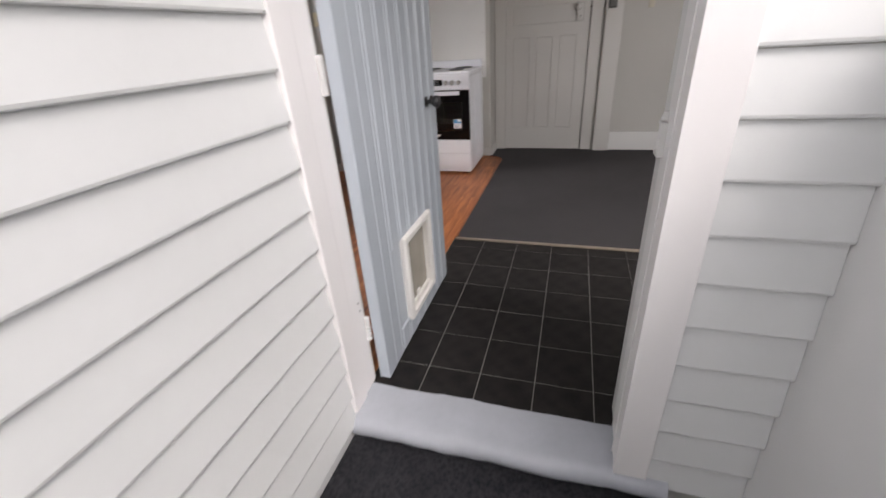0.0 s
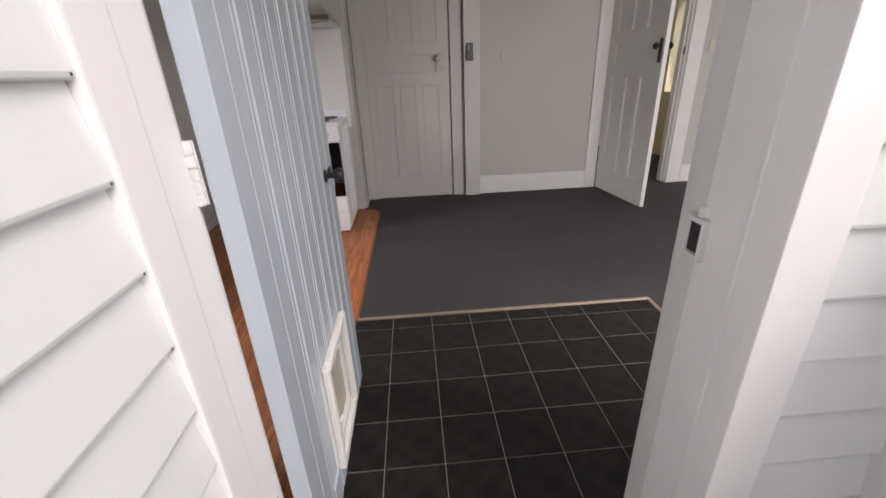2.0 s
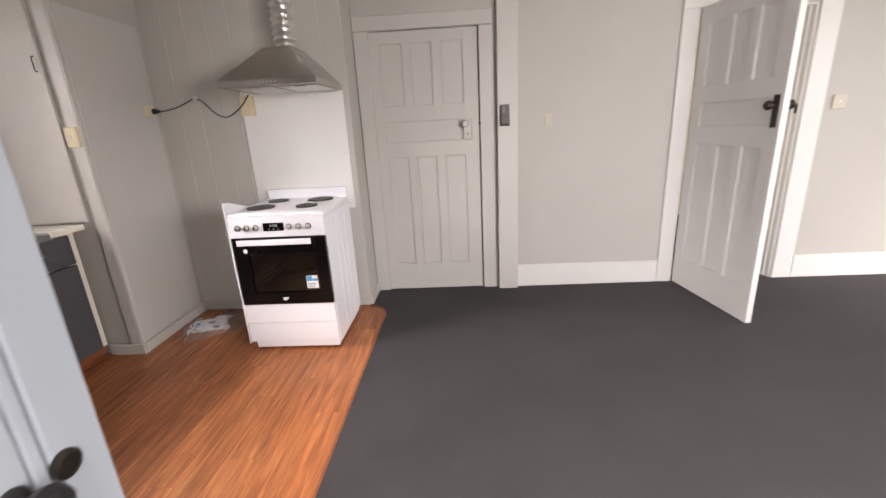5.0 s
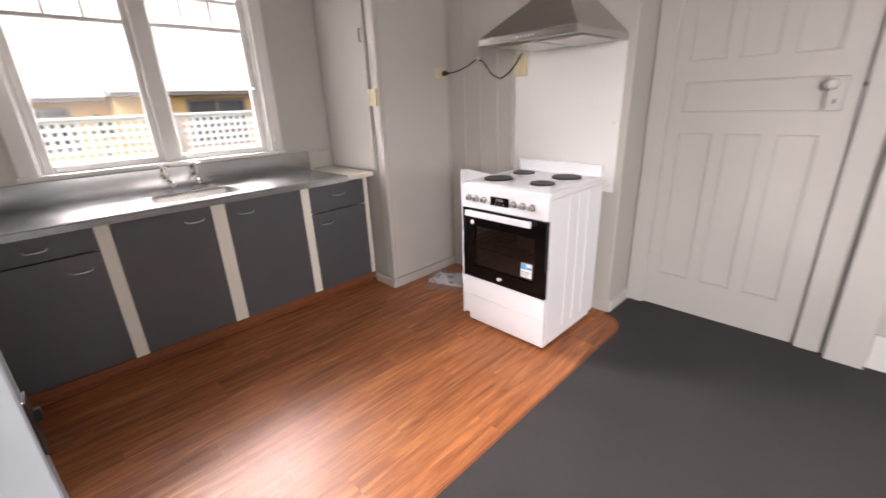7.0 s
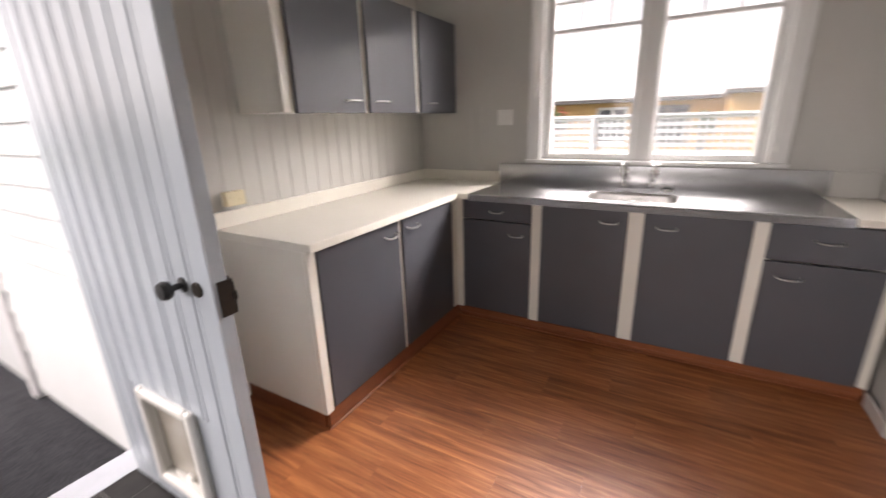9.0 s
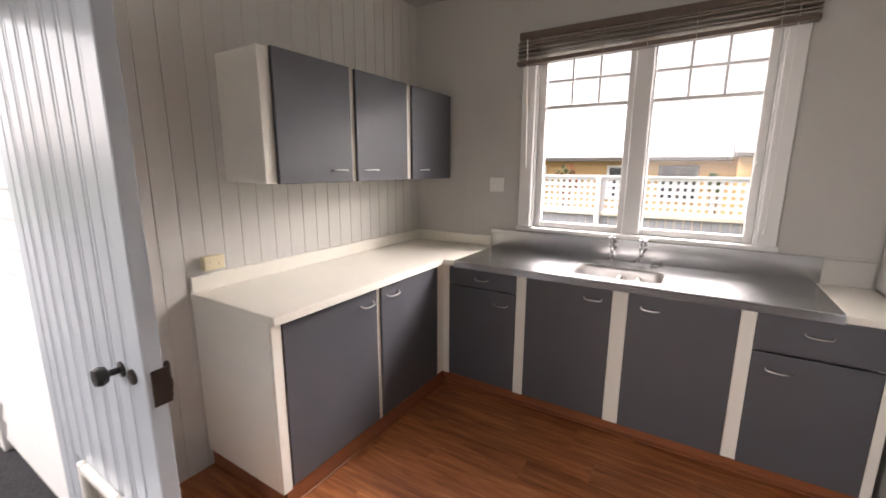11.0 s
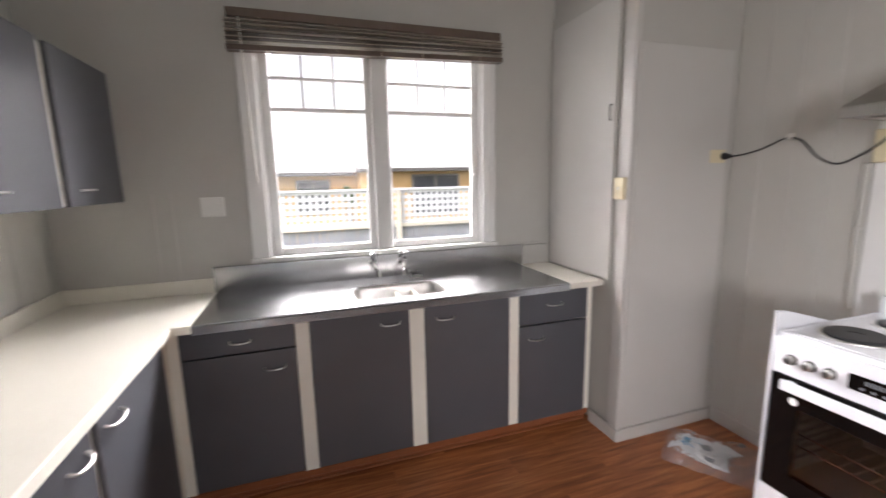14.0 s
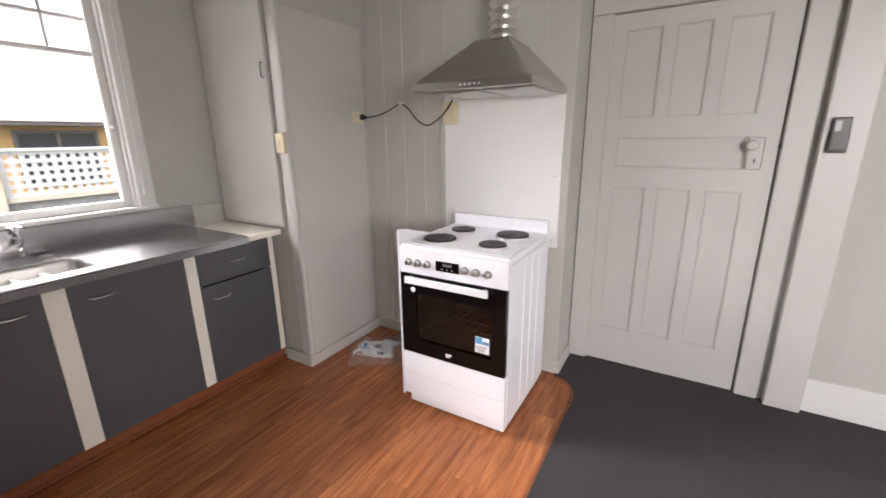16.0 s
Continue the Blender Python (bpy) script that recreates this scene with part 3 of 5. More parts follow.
part("door_knob", turned([(0.022, 0), (0.022, 0.004), (0.009, 0.007), (0.009, 0.03), (0.022, 0.036), (0.027, 0.05), (0.022, 0.062), (0.004, 0.065)], (XF, 2.392, 0.982), (1, 0, 0)), BLACK, fd, "black door knob", smooth=True)
part("key_cylinder", turned([(0.021, 0), (0.021, 0.006), (0.014, 0.008)], (XF + 0.001, 2.461, 0.98), (1, 0, 0)), BRONZE, fd, "worn bronze key cylinder")
rim = part("rim_latch", box(XB - 0.016, XB, 2.45, 2.527, 0.915, 0.995, bevel=0.005, seg=2), BRONZE, fd, "dark bronze rim latch")
part("latch_plate", box(XB - 0.012, XF - 0.012, Y1 - 0.001, Y1 + 0.003, 0.905, 1.005, bevel=0.001), BRONZE, rim)
part("latch_tongue", box(XB - 0.014, XB - 0.004, 2.526, 2.538, 0.945, 0.97, bevel=0.002), BRONZE, rim)
part("snib", turned([(0.006, 0), (0.006, 0.006), (0.012, 0.009), (0.012, 0.016), (0.003, 0.018)], (XB - 0.016, 2.475, 0.985), (-1, 0, 0)), BRONZE, rim)
for z in (0.208, 1.102, 1.78):
    h = part("hinge", rod((-0.26, 1.678, z), (-0.26, 1.678, z + 0.108), 0.0068, n=12), TRIM, fd, "painted white butt hinge")
    part("hinge_leaf", box(-0.262, -0.25, 1.6795, 1.6818, z, z + 0.108), TRIM, h)
    for k in range(5):
        part("knuckle", rod((-0.26, 1.6765, z + 0.0216 * k + 0.0014), (-0.26, 1.6765, z + 0.0216 * k + 0.0202), 0.0095, n=12, bevel=0.001), TRIM, h)

frame_1 = thing("door_frame_1", -0.262, 1.5, 0.01, "white painted timber frame round the front doorway", "door frame", kind="structure")
FRONT_PARTS = (("stop", (-0.3, -0.257, 1.498, 1.583, 0.002, 2.06), 0.006),
               ("jamb", (-0.3, -0.2645, 1.583, 1.674, 0.004, 2.06), 0.003),
               ("casing", (0.633, 0.727, 1.478, 1.5025, -0.004, 2.14), 0.003),
               ("door_stop", (0.6345, 0.66, 1.5025, 1.549, 0.004, 2.04), 0.003),
               ("bead", (0.632, 0.645, 1.549, 1.557, 0.004, 2.04), 0.0025),
               ("jamb", (0.641, 0.66, 1.557, 1.664, 0.004, 2.06), 0.003),
               ("head", (-0.262, 0.641, 1.5, 1.66, 2.03, 2.06), 0.003),
               ("casing", (-0.3, 0.633, 1.478, 1.4995, 2.032, 2.14), 0.003),
               ("architrave", (0.644, 0.735, 1.6645, 1.735, 0.008, 2.12), 0.005),
               ("architrave", (-0.345, -0.27, 1.6745, 1.69, 0.0, 2.12), 0.003),
               ("architrave", (-0.27, 0.644, 1.6645, 1.68, 2.062, 2.12), 0.003))
for nm, row, bev in FRONT_PARTS:
    part(nm, box(*row, bevel=bev, seg=2), OUTWHITE if nm != "architrave" else TRIM, frame_1)
strike = part("strike_box", boxes((0.626, 0.644, 1.64, 1.646, 0.945, 1.026), (0.632, 0.644, 1.686, 1.696, 0.945, 1.026), (0.628, 0.644, 1.646, 1.686, 1.016, 1.026), (0.626, 0.644, 1.646, 1.686, 0.945, 0.955), bevel=0.0015), TRIM, frame_1, "white painted latch keeper")
part("keeper_hole", box(0.636, 0.6435, 1.646, 1.686, 0.955, 1.016), BLACK, strike)
part("keeper_lip", turned([(0.012, 0), (0.014, 0.008), (0.009, 0.02), (0.003, 0.022)], (0.641, 1.66, 1.028), (0, 0.1, 1), 12), TRIM, strike, "lumpy overpainted keeper top", smooth=True)
for x, y, z in ((-0.2645, 1.65, 0.395), (-0.2645, 1.652, 0.36)):
    part("chipped_spot", turned([(0.004, 0), (0.002, 0.0008)], (x, y, z), (1, 0, 0), 8), BRONZE, frame_1, "small dark nail hole")
# sill with a rounded nose
sp = [(1.655, -0.1), (1.655, 0.002), (1.6, 0.004), (1.505, -0.006)] + [(1.505 - 0.044 * math.sin(a), -0.05 + 0.044 * math.cos(a)) for a in [radians(d) for d in range(20, 181, 20)]] + [(1.515, -0.1)]
sbm = bmesh.new()
steps = [-0.29 + 1.08 * i / 27 for i in range(28)]
rings = [[sbm.verts.new((x, y + 0.003 * math.sin(x * 17 + z * 40) + 0.0015 * math.sin(x * 53), z + 0.0025 * math.sin(x * 11) + 0.0012 * math.sin(x * 61 + y * 30))) for y, z in sp] for x in steps]
for a, b in zip(rings, rings[1:]):
    for i in range(len(sp)):
        j = (i + 1) % len(sp)
        sbm.faces.new((a[i], a[j], b[j], b[i]))
sbm.faces.new(rings[0])
sbm.faces.new(rings[-1][::-1])
tagged(solid("door_sill", sbm, SILLG, smooth=True), "worn grey painted timber sill under the front doorway", "door sill", "", "structure")

# ---- porch ----
PF = -0.115
structure("porch_floor", box(-0.288, 1.0, -1.25, 1.51, PF - 0.05, PF), MAT, "dark grey matting on the porch floor", "floor")
porch_w = structure("porch_wall_west", box(-0.42, -0.289, -1.25, 1.4975, PF - 0.4, 2.45), WBOARD, "white weatherboard porch wall", "wall")
porch_s = structure("porch_wall_house", box(0.661, 1.12, 1.5115, 1.5195, PF - 0.3, 2.45), WBOARD, "white weatherboard house wall beside the doorway", "wall")
structure("porch_wall_east", box(0.985, 1.1, -0.6, 1.511, PF - 0.3, 1.3), RENDERW, "plain pale porch side wall", "wall")


def weatherboard(length):
    """Along x from 0 to length, face towards -y, lower edge thick and proud."""
    ring = [(0.0, 0.004), (-0.02, 0.0), (-0.0245, 0.003), (-0.026, 0.009), (-0.025, 0.016), (-0.008, 0.142), (0.0, 0.142)]
    bm = bmesh.new()
    a = [bm.verts.new((0, y, z)) for y, z in ring]
    b = [bm.verts.new((length, y, z)) for y, z in ring]
    for i in range(len(ring)):
        j = (i + 1) % len(ring)
        bm.faces.new((a[i], a[j], b[j], b[i]))
    bm.faces.new(a[::-1])
    bm.faces.new(b)
    bmesh.ops.recalc_face_normals(bm, faces=bm.faces[:])
    me = bpy.data.meshes.new("weatherboard")
    bm.to_mesh(me)
    bm.free()
    me.materials.append(WBOARD)
    return me


right_me, left_me = weatherboard(0.256), weatherboard(1.098)
for k in range(20):
    z = 1.182 - 0.1225 * 10 + 0.1225 * k
    o = new("weatherboard", right_me)
    o.parent, o.location = porch_s, (0.728, 1.511, z)
    o = new("weatherboard", left_me)
    o.parent = porch_w
    o.matrix_basis = pose(-0.288, 0.398, z, 0, 0, 90)
nails = thing("nail_heads", -0.262, 1.48, 1.2, "small painted nail heads near the ends of the weatherboards", "nails", kind="structure")
for k in range(8, 12):
    part("nail_head", turned([(0.0022, 0), (0.0015, 0.0008)], (-0.2622, 1.489, 1.182 + 0.1225 * (k - 10) + 0.006), (1, 0, 0), 8), BRONZE, nails)
structure("porch_wall_end", box(-0.3, 1.1, -1.37, -1.25, PF - 0.3, 1.0), RENDERW, "plain pale low wall at the end of the porch", "wall")
corner = thing("corner_board", -0.25, 0.36, PF, "white corner board on the porch wall", "trim", kind="structure")
part("board", box(-0.2885, -0.245, 0.3, 0.396, PF, 2.45, bevel=0.004), OUTWHITE, corner)

# ---- ground and neighbours ----
gb = bmesh.new()
bmesh.ops.create_grid(gb, x_segments=1, y_segments=1, size=300)
gb.transform(Matrix.Translation((0, 0, -0.55)))
structure("ground", gb, GROUND, "lawn and ground around the house", "ground")
structure("foundation", box(-2.78, 5.13, 1.51, 8.05, -0.55, -0.12), CONC, "concrete foundation below the floor", "foundation")
structure("porch_base", box(-0.42, 1.1, -1.25, 1.5, -0.55, PF - 0.05), CONC, "concrete porch base", "foundation")

FX = -8.0
fence = thing("fence", FX, 3.0, -0.55, "weathered grey paling fence with a lattice top", "fence")
pal = box(0, 0.02, 0, 0.13, 0, 1.2, bevel=0.003)
pal_me = bpy.data.meshes.new("paling")
pal.to_mesh(pal_me)
pal.free()
pal_me.materials.append(FENCEG)
for k in range(74):
    o = new("paling", pal_me)
    o.parent = fence
    o.location = (0, -5.5 + k * 0.136, 0.0)
part("rail", box(FX + 0.02, FX + 0.1, -2.5, 7.6, 0.36, 0.42, bevel=0.005), FENCEG, fence)
part("rail", box(FX + 0.02, FX + 0.07, -2.5, 7.6, 0.645, 0.715, bevel=0.005), RAILT, fence)
part("capping", box(FX - 0.02, FX + 0.06, -2.5, 7.6, 1.345, 1.39, bevel=0.005), LATTICE, fence)
for y in (-2.1, 0.05, 2.05, 4.55, 6.9):
    part("fence_post", box(FX + 0.03, FX + 0.12, y - 0.045, y + 0.045, -0.55, 1.36, bevel=0.006), RAILT if y in (4.55,) else LATTICE, fence)
lat = bmesh.new()
y = -2.5
while y < 7.6:
    box(FX, FX + 0.012, y, y + 0.062, 0.715, 1.345, bm=lat)
    y += 0.115
for k in range(6):
    box(FX + 0.012, FX + 0.024, -2.5, 7.6, 0.715 + k * 0.117, 0.775 + k * 0.117, bm=lat)
part("lattice", lat, LATTICE, fence, "grey square lattice")

HX = -13.0
house = thing("neighbouring_house", HX, 3.5, -0.55, "single-storey ochre brick house with a pale metal roof", "house")
part("wall", box(HX - 5, HX, -7, 4.4, -0.55, 1.72), OCHRE, house)
part("wall", box(HX - 5, HX + 0.8, 4.4, 13, -0.55, 1.82), OCHRE, house)
part("eave", box(HX - 0.2, HX + 0.55, -7.3, 4.28, 1.72, 1.84, bevel=0.01), FASCIA, house)
part("eave", box(HX - 0.2, HX + 1.3, 4.3, 13.3, 1.8, 1.92, bevel=0.01), FASCIA, house)
rf = bmesh.new()
for x0, y0, y1, z0 in ((HX + 0.6, -7.4, 4.28, 1.86), (HX + 1.35, 4.28, 13.4, 1.94)):
    q = [rf.verts.new(c) for c in ((x0, y0, z0), (x0, y1, z0), (HX - 5.5, y1, z0 + 2.6), (HX - 5.5, y0, z0 + 2.6))]
    w = [rf.verts.new((v.co.x, v.co.y, v.co.z - 0.05)) for v in q]
    rf.faces.new(q)
    rf.faces.new(w[::-1])
    for i in range(4):
        rf.faces.new((q[i], w[i], w[(i + 1) % 4], q[(i + 1) % 4]))
roof = part("roof", rf, ROOFM, house)
seams = bmesh.new()
for k in range(22):
    yy = -7 + k * 0.95
    x0, z0 = (HX + 0.55, 1.89) if yy < 4.3 else (HX + 1.3, 1.97)
    rod((x0, yy, z0), (HX - 5.4, yy, z0 + 2.56), 0.02, n=6, bm=seams)
part("roof_seams", seams, ROOFM, roof)
for y0, y1, z0, z1, x in ((1.25, 2.1, 0.6, 1.6, HX), (2.62, 3.6, 0.6, 1.6, HX), (-2.2, -0.6, 0.6, 1.6, HX), (5.9, 7.4, 0.5, 1.72, HX + 0.8), (9, 10.5, 0.5, 1.72, HX + 0.8)):
    w = part("window", boxes((x, x + 0.05, y0, y0 + 0.07, z0, z1), (x, x + 0.05, y1 - 0.07, y1, z0, z1), (x, x + 0.05, y0 + 0.07, y1 - 0.07, z0, z0 + 0.07), (x, x + 0.05, y0 + 0.07, y1 - 0.07, z1 - 0.07, z1), (x, x + 0.05, (y0 + y1) / 2 - 0.03, (y0 + y1) / 2 + 0.03, z0 + 0.07, z1 - 0.07)), FASCIA if y0 > 2 else WHITEJ, house)
    part("pane", box(x + 0.005, x + 0.02, y0 + 0.07, y1 - 0.07, z0 + 0.07, z1 - 0.07), DARKWIN, w)

def shrub(x, y, z0, height, spread, seed, label, bloom):
    """A small bush: forked stems and many loose leaves, some of them in flower."""
    t = thing("shrub", x, y, z0, label, "shrub")
    r = random.Random(seed)
    tips = [(x + r.uniform(-1, 1) * spread, y + r.uniform(-1, 1) * spread, z0 + height * r.uniform(0.75, 1.0)) for _ in range(7)]
    stems = bmesh.new()
    for tip in tips:
        rod((x, y, z0), tip, 0.02, 0.006, n=6, bm=stems)
    part("stems", stems, FENCEG, t)
    for name, mat, count in (("leaves", LEAF, 260), ("flowers", bloom, 70)):
        verts, faces = [], []
        for _ in range(count):
            tip = Vector(r.choice(tips))
            c = tip + Vector([r.gauss(0, 0.4) * spread for _ in range(3)])
            u = Vector([r.uniform(-1, 1) for _ in range(3)]).normalized() * 0.05
            v = u.cross(Vector([r.uniform(-1, 1) for _ in range(3)])).normalized() * 0.028
            k = len(verts)
            verts += [c - u, c + v, c + u, c - v]
            faces.append((k, k + 1, k + 2, k + 3))
        me = bpy.data.meshes.new(name)
        me.from_pydata(verts, [], faces)
        b = bmesh.new()
        b.from_mesh(me)
        bpy.data.meshes.remove(me)
        tagged(part(name, b, mat, t), kind="stuff")


RED = material("red_blossom", (0.45, 0.04, 0.05), 0.6, stain=0.2)
shrub(-11.0, 0.5, -0.55, 2.02, 0.26, 3, "leafy green shrub with red flowers beyond the fence", RED)
shrub(-11.2, 3.95, -0.55, 2.05, 0.11, 8, "slender green shrub beside the brick house", LEAF)

# ---- kitchen: benches ----


def bow_handle(name, parent, a, b, out, r=0.0036, rise=0.022):
    """A slim bow handle between a and b on a face with outward normal out."""
    a, b, out = Vector(a), Vector(b), Vector(out)
    mid = (a + b) / 2
    pts = [a, a + out * rise * 0.75 + (b - a) * 0.1, mid + out * rise, b + out * rise * 0.75 - (b - a) * 0.1, b]
    return part(name, tube(pts, r, 8), SATIN, parent, "satin metal bow handle", smooth=True)


def rounded(x0, x1, y0, y1, r, n=6):
    pts = []
    for cx, cy, s in ((x1 - r, y1 - r, 0), (x0 + r, y1 - r, 90), (x0 + r, y0 + r, 180), (x1 - r, y0 + r, 270)):
        for k in range(n + 1):
            a = radians(s + 90 * k / n)
            pts.append((cx + r * math.cos(a), cy + r * math.sin(a)))
    return pts


# stainless sink bench
bench = thing("sink_bench", -2.33, 3.3, 0.89, "brushed stainless steel sink bench with a raised back edge", "sink")
TOP = 0.928
bx0, bx1, by0, by1 = -2.61, -2.026, 2.362, 4.235
sx0, sx1, sy0, sy1 = -2.41, -2.125, 3.065, 3.55
bm = bmesh.new()
hole = rounded(sx0, sx1, sy0, sy1, 0.055)
cx, cy = (sx0 + sx1) / 2, (sy0 + sy1) / 2
corners = [(bx1, by1), (bx0, by1), (bx0, by0), (bx1, by0)]
inner = [bm.verts.new((x, y, TOP)) for x, y in hole]
oc = [bm.verts.new((x, y, TOP)) for x, y in corners]
n = len(hole) // 4
for q in range(4):
    seg = inner[q * n:(q + 1) * n]
    for a, b in zip(seg, seg[1:]):
        bm.faces.new((a, b, oc[q]))
    bm.faces.new((seg[-1], inner[((q + 1) * n) % len(inner)], oc[(q + 1) % 4], oc[q]))
# front apron and returns
ap = [bm.verts.new((x, y, TOP - 0.042)) for x, y in corners]
for q in range(4):
    bm.faces.new((oc[q], oc[(q + 1) % 4], ap[(q + 1) % 4], ap[q]))
edge = [e for e in bm.edges if all(abs(v.co.z - TOP) < 1e-6 and abs(v.co.x - bx1) < 1e-6 for v in e.verts)]
bmesh.ops.bevel(bm, geom=edge, offset=0.008, segments=3, affect='EDGES')
part("bench_top", bm, STEEL, bench, smooth=True)
bm = bmesh.new()
prev = None
for inset, depth in ((0.0, 0.0), (0.004, 0.004), (0.008, 0.02), (0.02, 0.13), (0.035, 0.15), (0.06, 0.158)):
    loop = [bm.verts.new((x, y, TOP - depth)) for x, y in rounded(sx0 + inset, sx1 - inset, sy0 + inset, sy1 - inset, 0.055)]
    if prev:
        for k in range(len(loop)):
            bm.faces.new((prev[k], prev[(k + 1) % len(loop)], loop[(k + 1) % len(loop)], loop[k]))
    prev = loop
bm.faces.new(prev)
bowl = part("bowl", bm, BOWL, bench, smooth=True)
part("waste", turned([(0.04, 0), (0.038, 0.003), (0.025, 0.002), (0.02, 0.0015)], (cx, cy, TOP - 0.1575), (0, 0, 1)), CHROME, bowl)
part("bench_upstand", box(-2.618, -2.597, 2.352, 4.25, TOP - 0.002, 1.068, bevel=0.004, seg=2), STEEL, bench, smooth=True)
part("overflow_plate", turned([(0.03, 0), (0.03, 0.003), (0.02, 0.006), (0.003, 0.007)], (-2.545, 3.485, TOP), (0, 0, 1)), SATIN, bench)
for i, y in enumerate((3.226, 3.404)):
    tap = thing("tap", -2.597, y, 0.99, "old chrome wall-mounted kitchen tap with a capstan head", "tap", "pair of kitchen taps")
    part("flange", turned([(0.025, 0), (0.025, 0.004), (0.014, 0.009), (0.011, 0.04)], (-2.597, y, 1.03), (1, 0, 0)), CHROME, tap, smooth=True)
    part("body", turned([(0.012, 0), (0.018, 0.006), (0.018, 0.03), (0.013, 0.036), (0.013, 0.055), (0.017, 0.058)], (-2.552, y, 1.005), (0, 0, 1)), CHROME, tap, smooth=True)
    head = part("head", turned([(0.008, 0), (0.008, 0.012), (0.02, 0.018), (0.02, 0.028), (0.01, 0.036), (0.003, 0.038)], (-2.552, y, 1.06), (0, 0, 1)), CHROME, tap, smooth=True)
    for k in range(4):
        a = radians(45 + 90 * k)
        part("spoke", rod((-2.552, y, 1.083), (-2.552 + 0.03 * math.cos(a), y + 0.03 * math.sin(a), 1.083), 0.005, 0.006, n=8), CHROME, head)
    lean = 0.012 if i == 0 else -0.012
    part("spout", tube([(-2.552, y, 1.01), (-2.535, y + lean * 0.4, 0.992), (-2.505, y + lean, 0.985), (-2.485, y + lean * 1.3, 0.975), (-2.478, y + lean * 1.4, 0.957)], 0.0105, 10), CHROME, tap, smooth=True)

# cream laminate worktops
wt = thing("worktop", -1.6, 1.95, 0.89, "cream laminate worktop turning the corner to the sink bench", "worktop")
bm = bmesh.new()
for r in ((-2.615, -0.748, 1.664, 2.282), (-2.615, -2.03, 2.282, 2.3605)):
    box(r[0], r[1], r[2], r[3], 0.895, 0.929, bm=bm)
part("top", bm, CREAM, wt)
part("front_edge", boxes((-2.03, -0.744, 2.282, 2.2865, 0.893, 0.9285), (-0.748, -0.744, 1.664, 2.282, 0.893, 0.9285), (-2.03, -2.0255, 2.2865, 2.3605, 0.893, 0.9285), bevel=0.0012), CREAMP, wt)
part("upstand", boxes((-2.6, -0.748, 1.664, 1.684, 0.9295, 1.006), (-2.618, -2.6, 1.664, 2.351, 0.9295, 1.006), bevel=0.003), CREAM, wt)
small = thing("worktop", -2.3, 4.34, 0.89, "short cream laminate worktop between the sink bench and the pantry", "worktop")
part("top", box(-2.615, -2.022, 4.236, 4.459, 0.893, 0.927, bevel=0.003), CREAM, small)
part("upstand", box(-2.618, -2.602, 4.251, 4.452, 0.9275, 1.06, bevel=0.002), WALL, small, "greige upstand")


def base_unit(y0, y1, doors, label):
    """A sink-run cabinet, front at x = -2.1: rows of (kind, y0, y1, z0, z1, handle y0, handle y1, handle z)."""
    c = thing("base_cabinet", -2.35, (y0 + y1) / 2, 0, label, "cabinet", "cabinets below the sink bench")
    part("body", boxes((-2.6, -2.12, y0 + 0.002, y0 + 0.02, 0.09, 0.885), (-2.6, -2.12, y1 - 0.02, y1 - 0.002, 0.09, 0.885), (-2.6, -2.12, y0 + 0.02, y1 - 0.02, 0.09, 0.108), (-2.6, -2.585, y0 + 0.02, y1 - 0.02, 0.108, 0.885)), CREAMP, c)
    for kind, a, b, z0, z1, h0, h1, hz in doors:
        d = part(kind, box(-2.118, -2.094, a, b, z0, z1, bevel=0.004, seg=2), SLATE, c, "slate grey painted front")
        bow_handle("handle", d, (-2.094, h0, hz + 0.008), (-2.094, h1, hz + 0.008), (0.85, 0, -0.5))
    return c


U = [(2.285, 2.767, [("drawer", 2.289, 2.765, 0.752, 0.882, 2.486, 2.577, 0.806), ("door", 2.289, 2.765, 0.098, 0.745, 2.622, 2.717, 0.66)], "slate grey base cabinet with a drawer over a door"),
     (2.835, 3.322, [("door", 2.832, 3.32, 0.095, 0.882, 3.172, 3.272, 0.8)], "slate grey single-door cabinet under the sink bench"),
     (3.4, 3.893, [("door", 3.402, 3.892, 0.09, 0.876, 3.465, 3.565, 0.793)], "slate grey single-door cabinet under the sink bench"),
     (3.955, 4.408, [("drawer", 3.956, 4.407, 0.688, 0.87, 4.13, 4.232, 0.792), ("door", 3.956, 4.407, 0.088, 0.678, 4.012, 4.115, 0.598)], "slate grey base cabinet with a deep drawer over a door")]
for u in U:
    base_unit(*u)
stiles = thing("cabinet_face_frame", -2.11, 3.3, 0.09, "cream painted uprights between the sink cabinets", "face frame")
for y0, y1 in ((2.219, 2.2865), (2.767, 2.832), (3.321, 3.401), (3.893, 3.955), (4.408, 4.447)):
    part("upright", box(-2.122, -2.1, y0, y1, 0.088, 0.888, bevel=0.002), CREAMP, stiles)
kick = thing("kickboard", -2.11, 3.3, 0, "timber-look kickboard below the cabinets", "kickboard", kind="structure")
part("board", box(-2.155, -2.14, 2.235, 4.448, 0.0, 0.087, bevel=0.003), KICK, kick)
part("cover_strip", box(-2.139, -2.106, 2.239, 4.448, 0.046, 0.087, bevel=0.004), KICK, kick)
part("board", box(-2.105, -0.775, 2.215, 2.238, 0.0, 0.095, bevel=0.003), KICK, kick)
part("board", box(-0.785, -0.765, 1.664, 2.215, 0.0, 0.095, bevel=0.003), KICK, kick)
part("quarter_round", boxes((-2.14, -2.127, 2.25, 4.44, 0.0, 0.014), (-2.09, -0.765, 2.238, 2.25, 0.0, 0.014), bevel=0.004), KICK, kick)

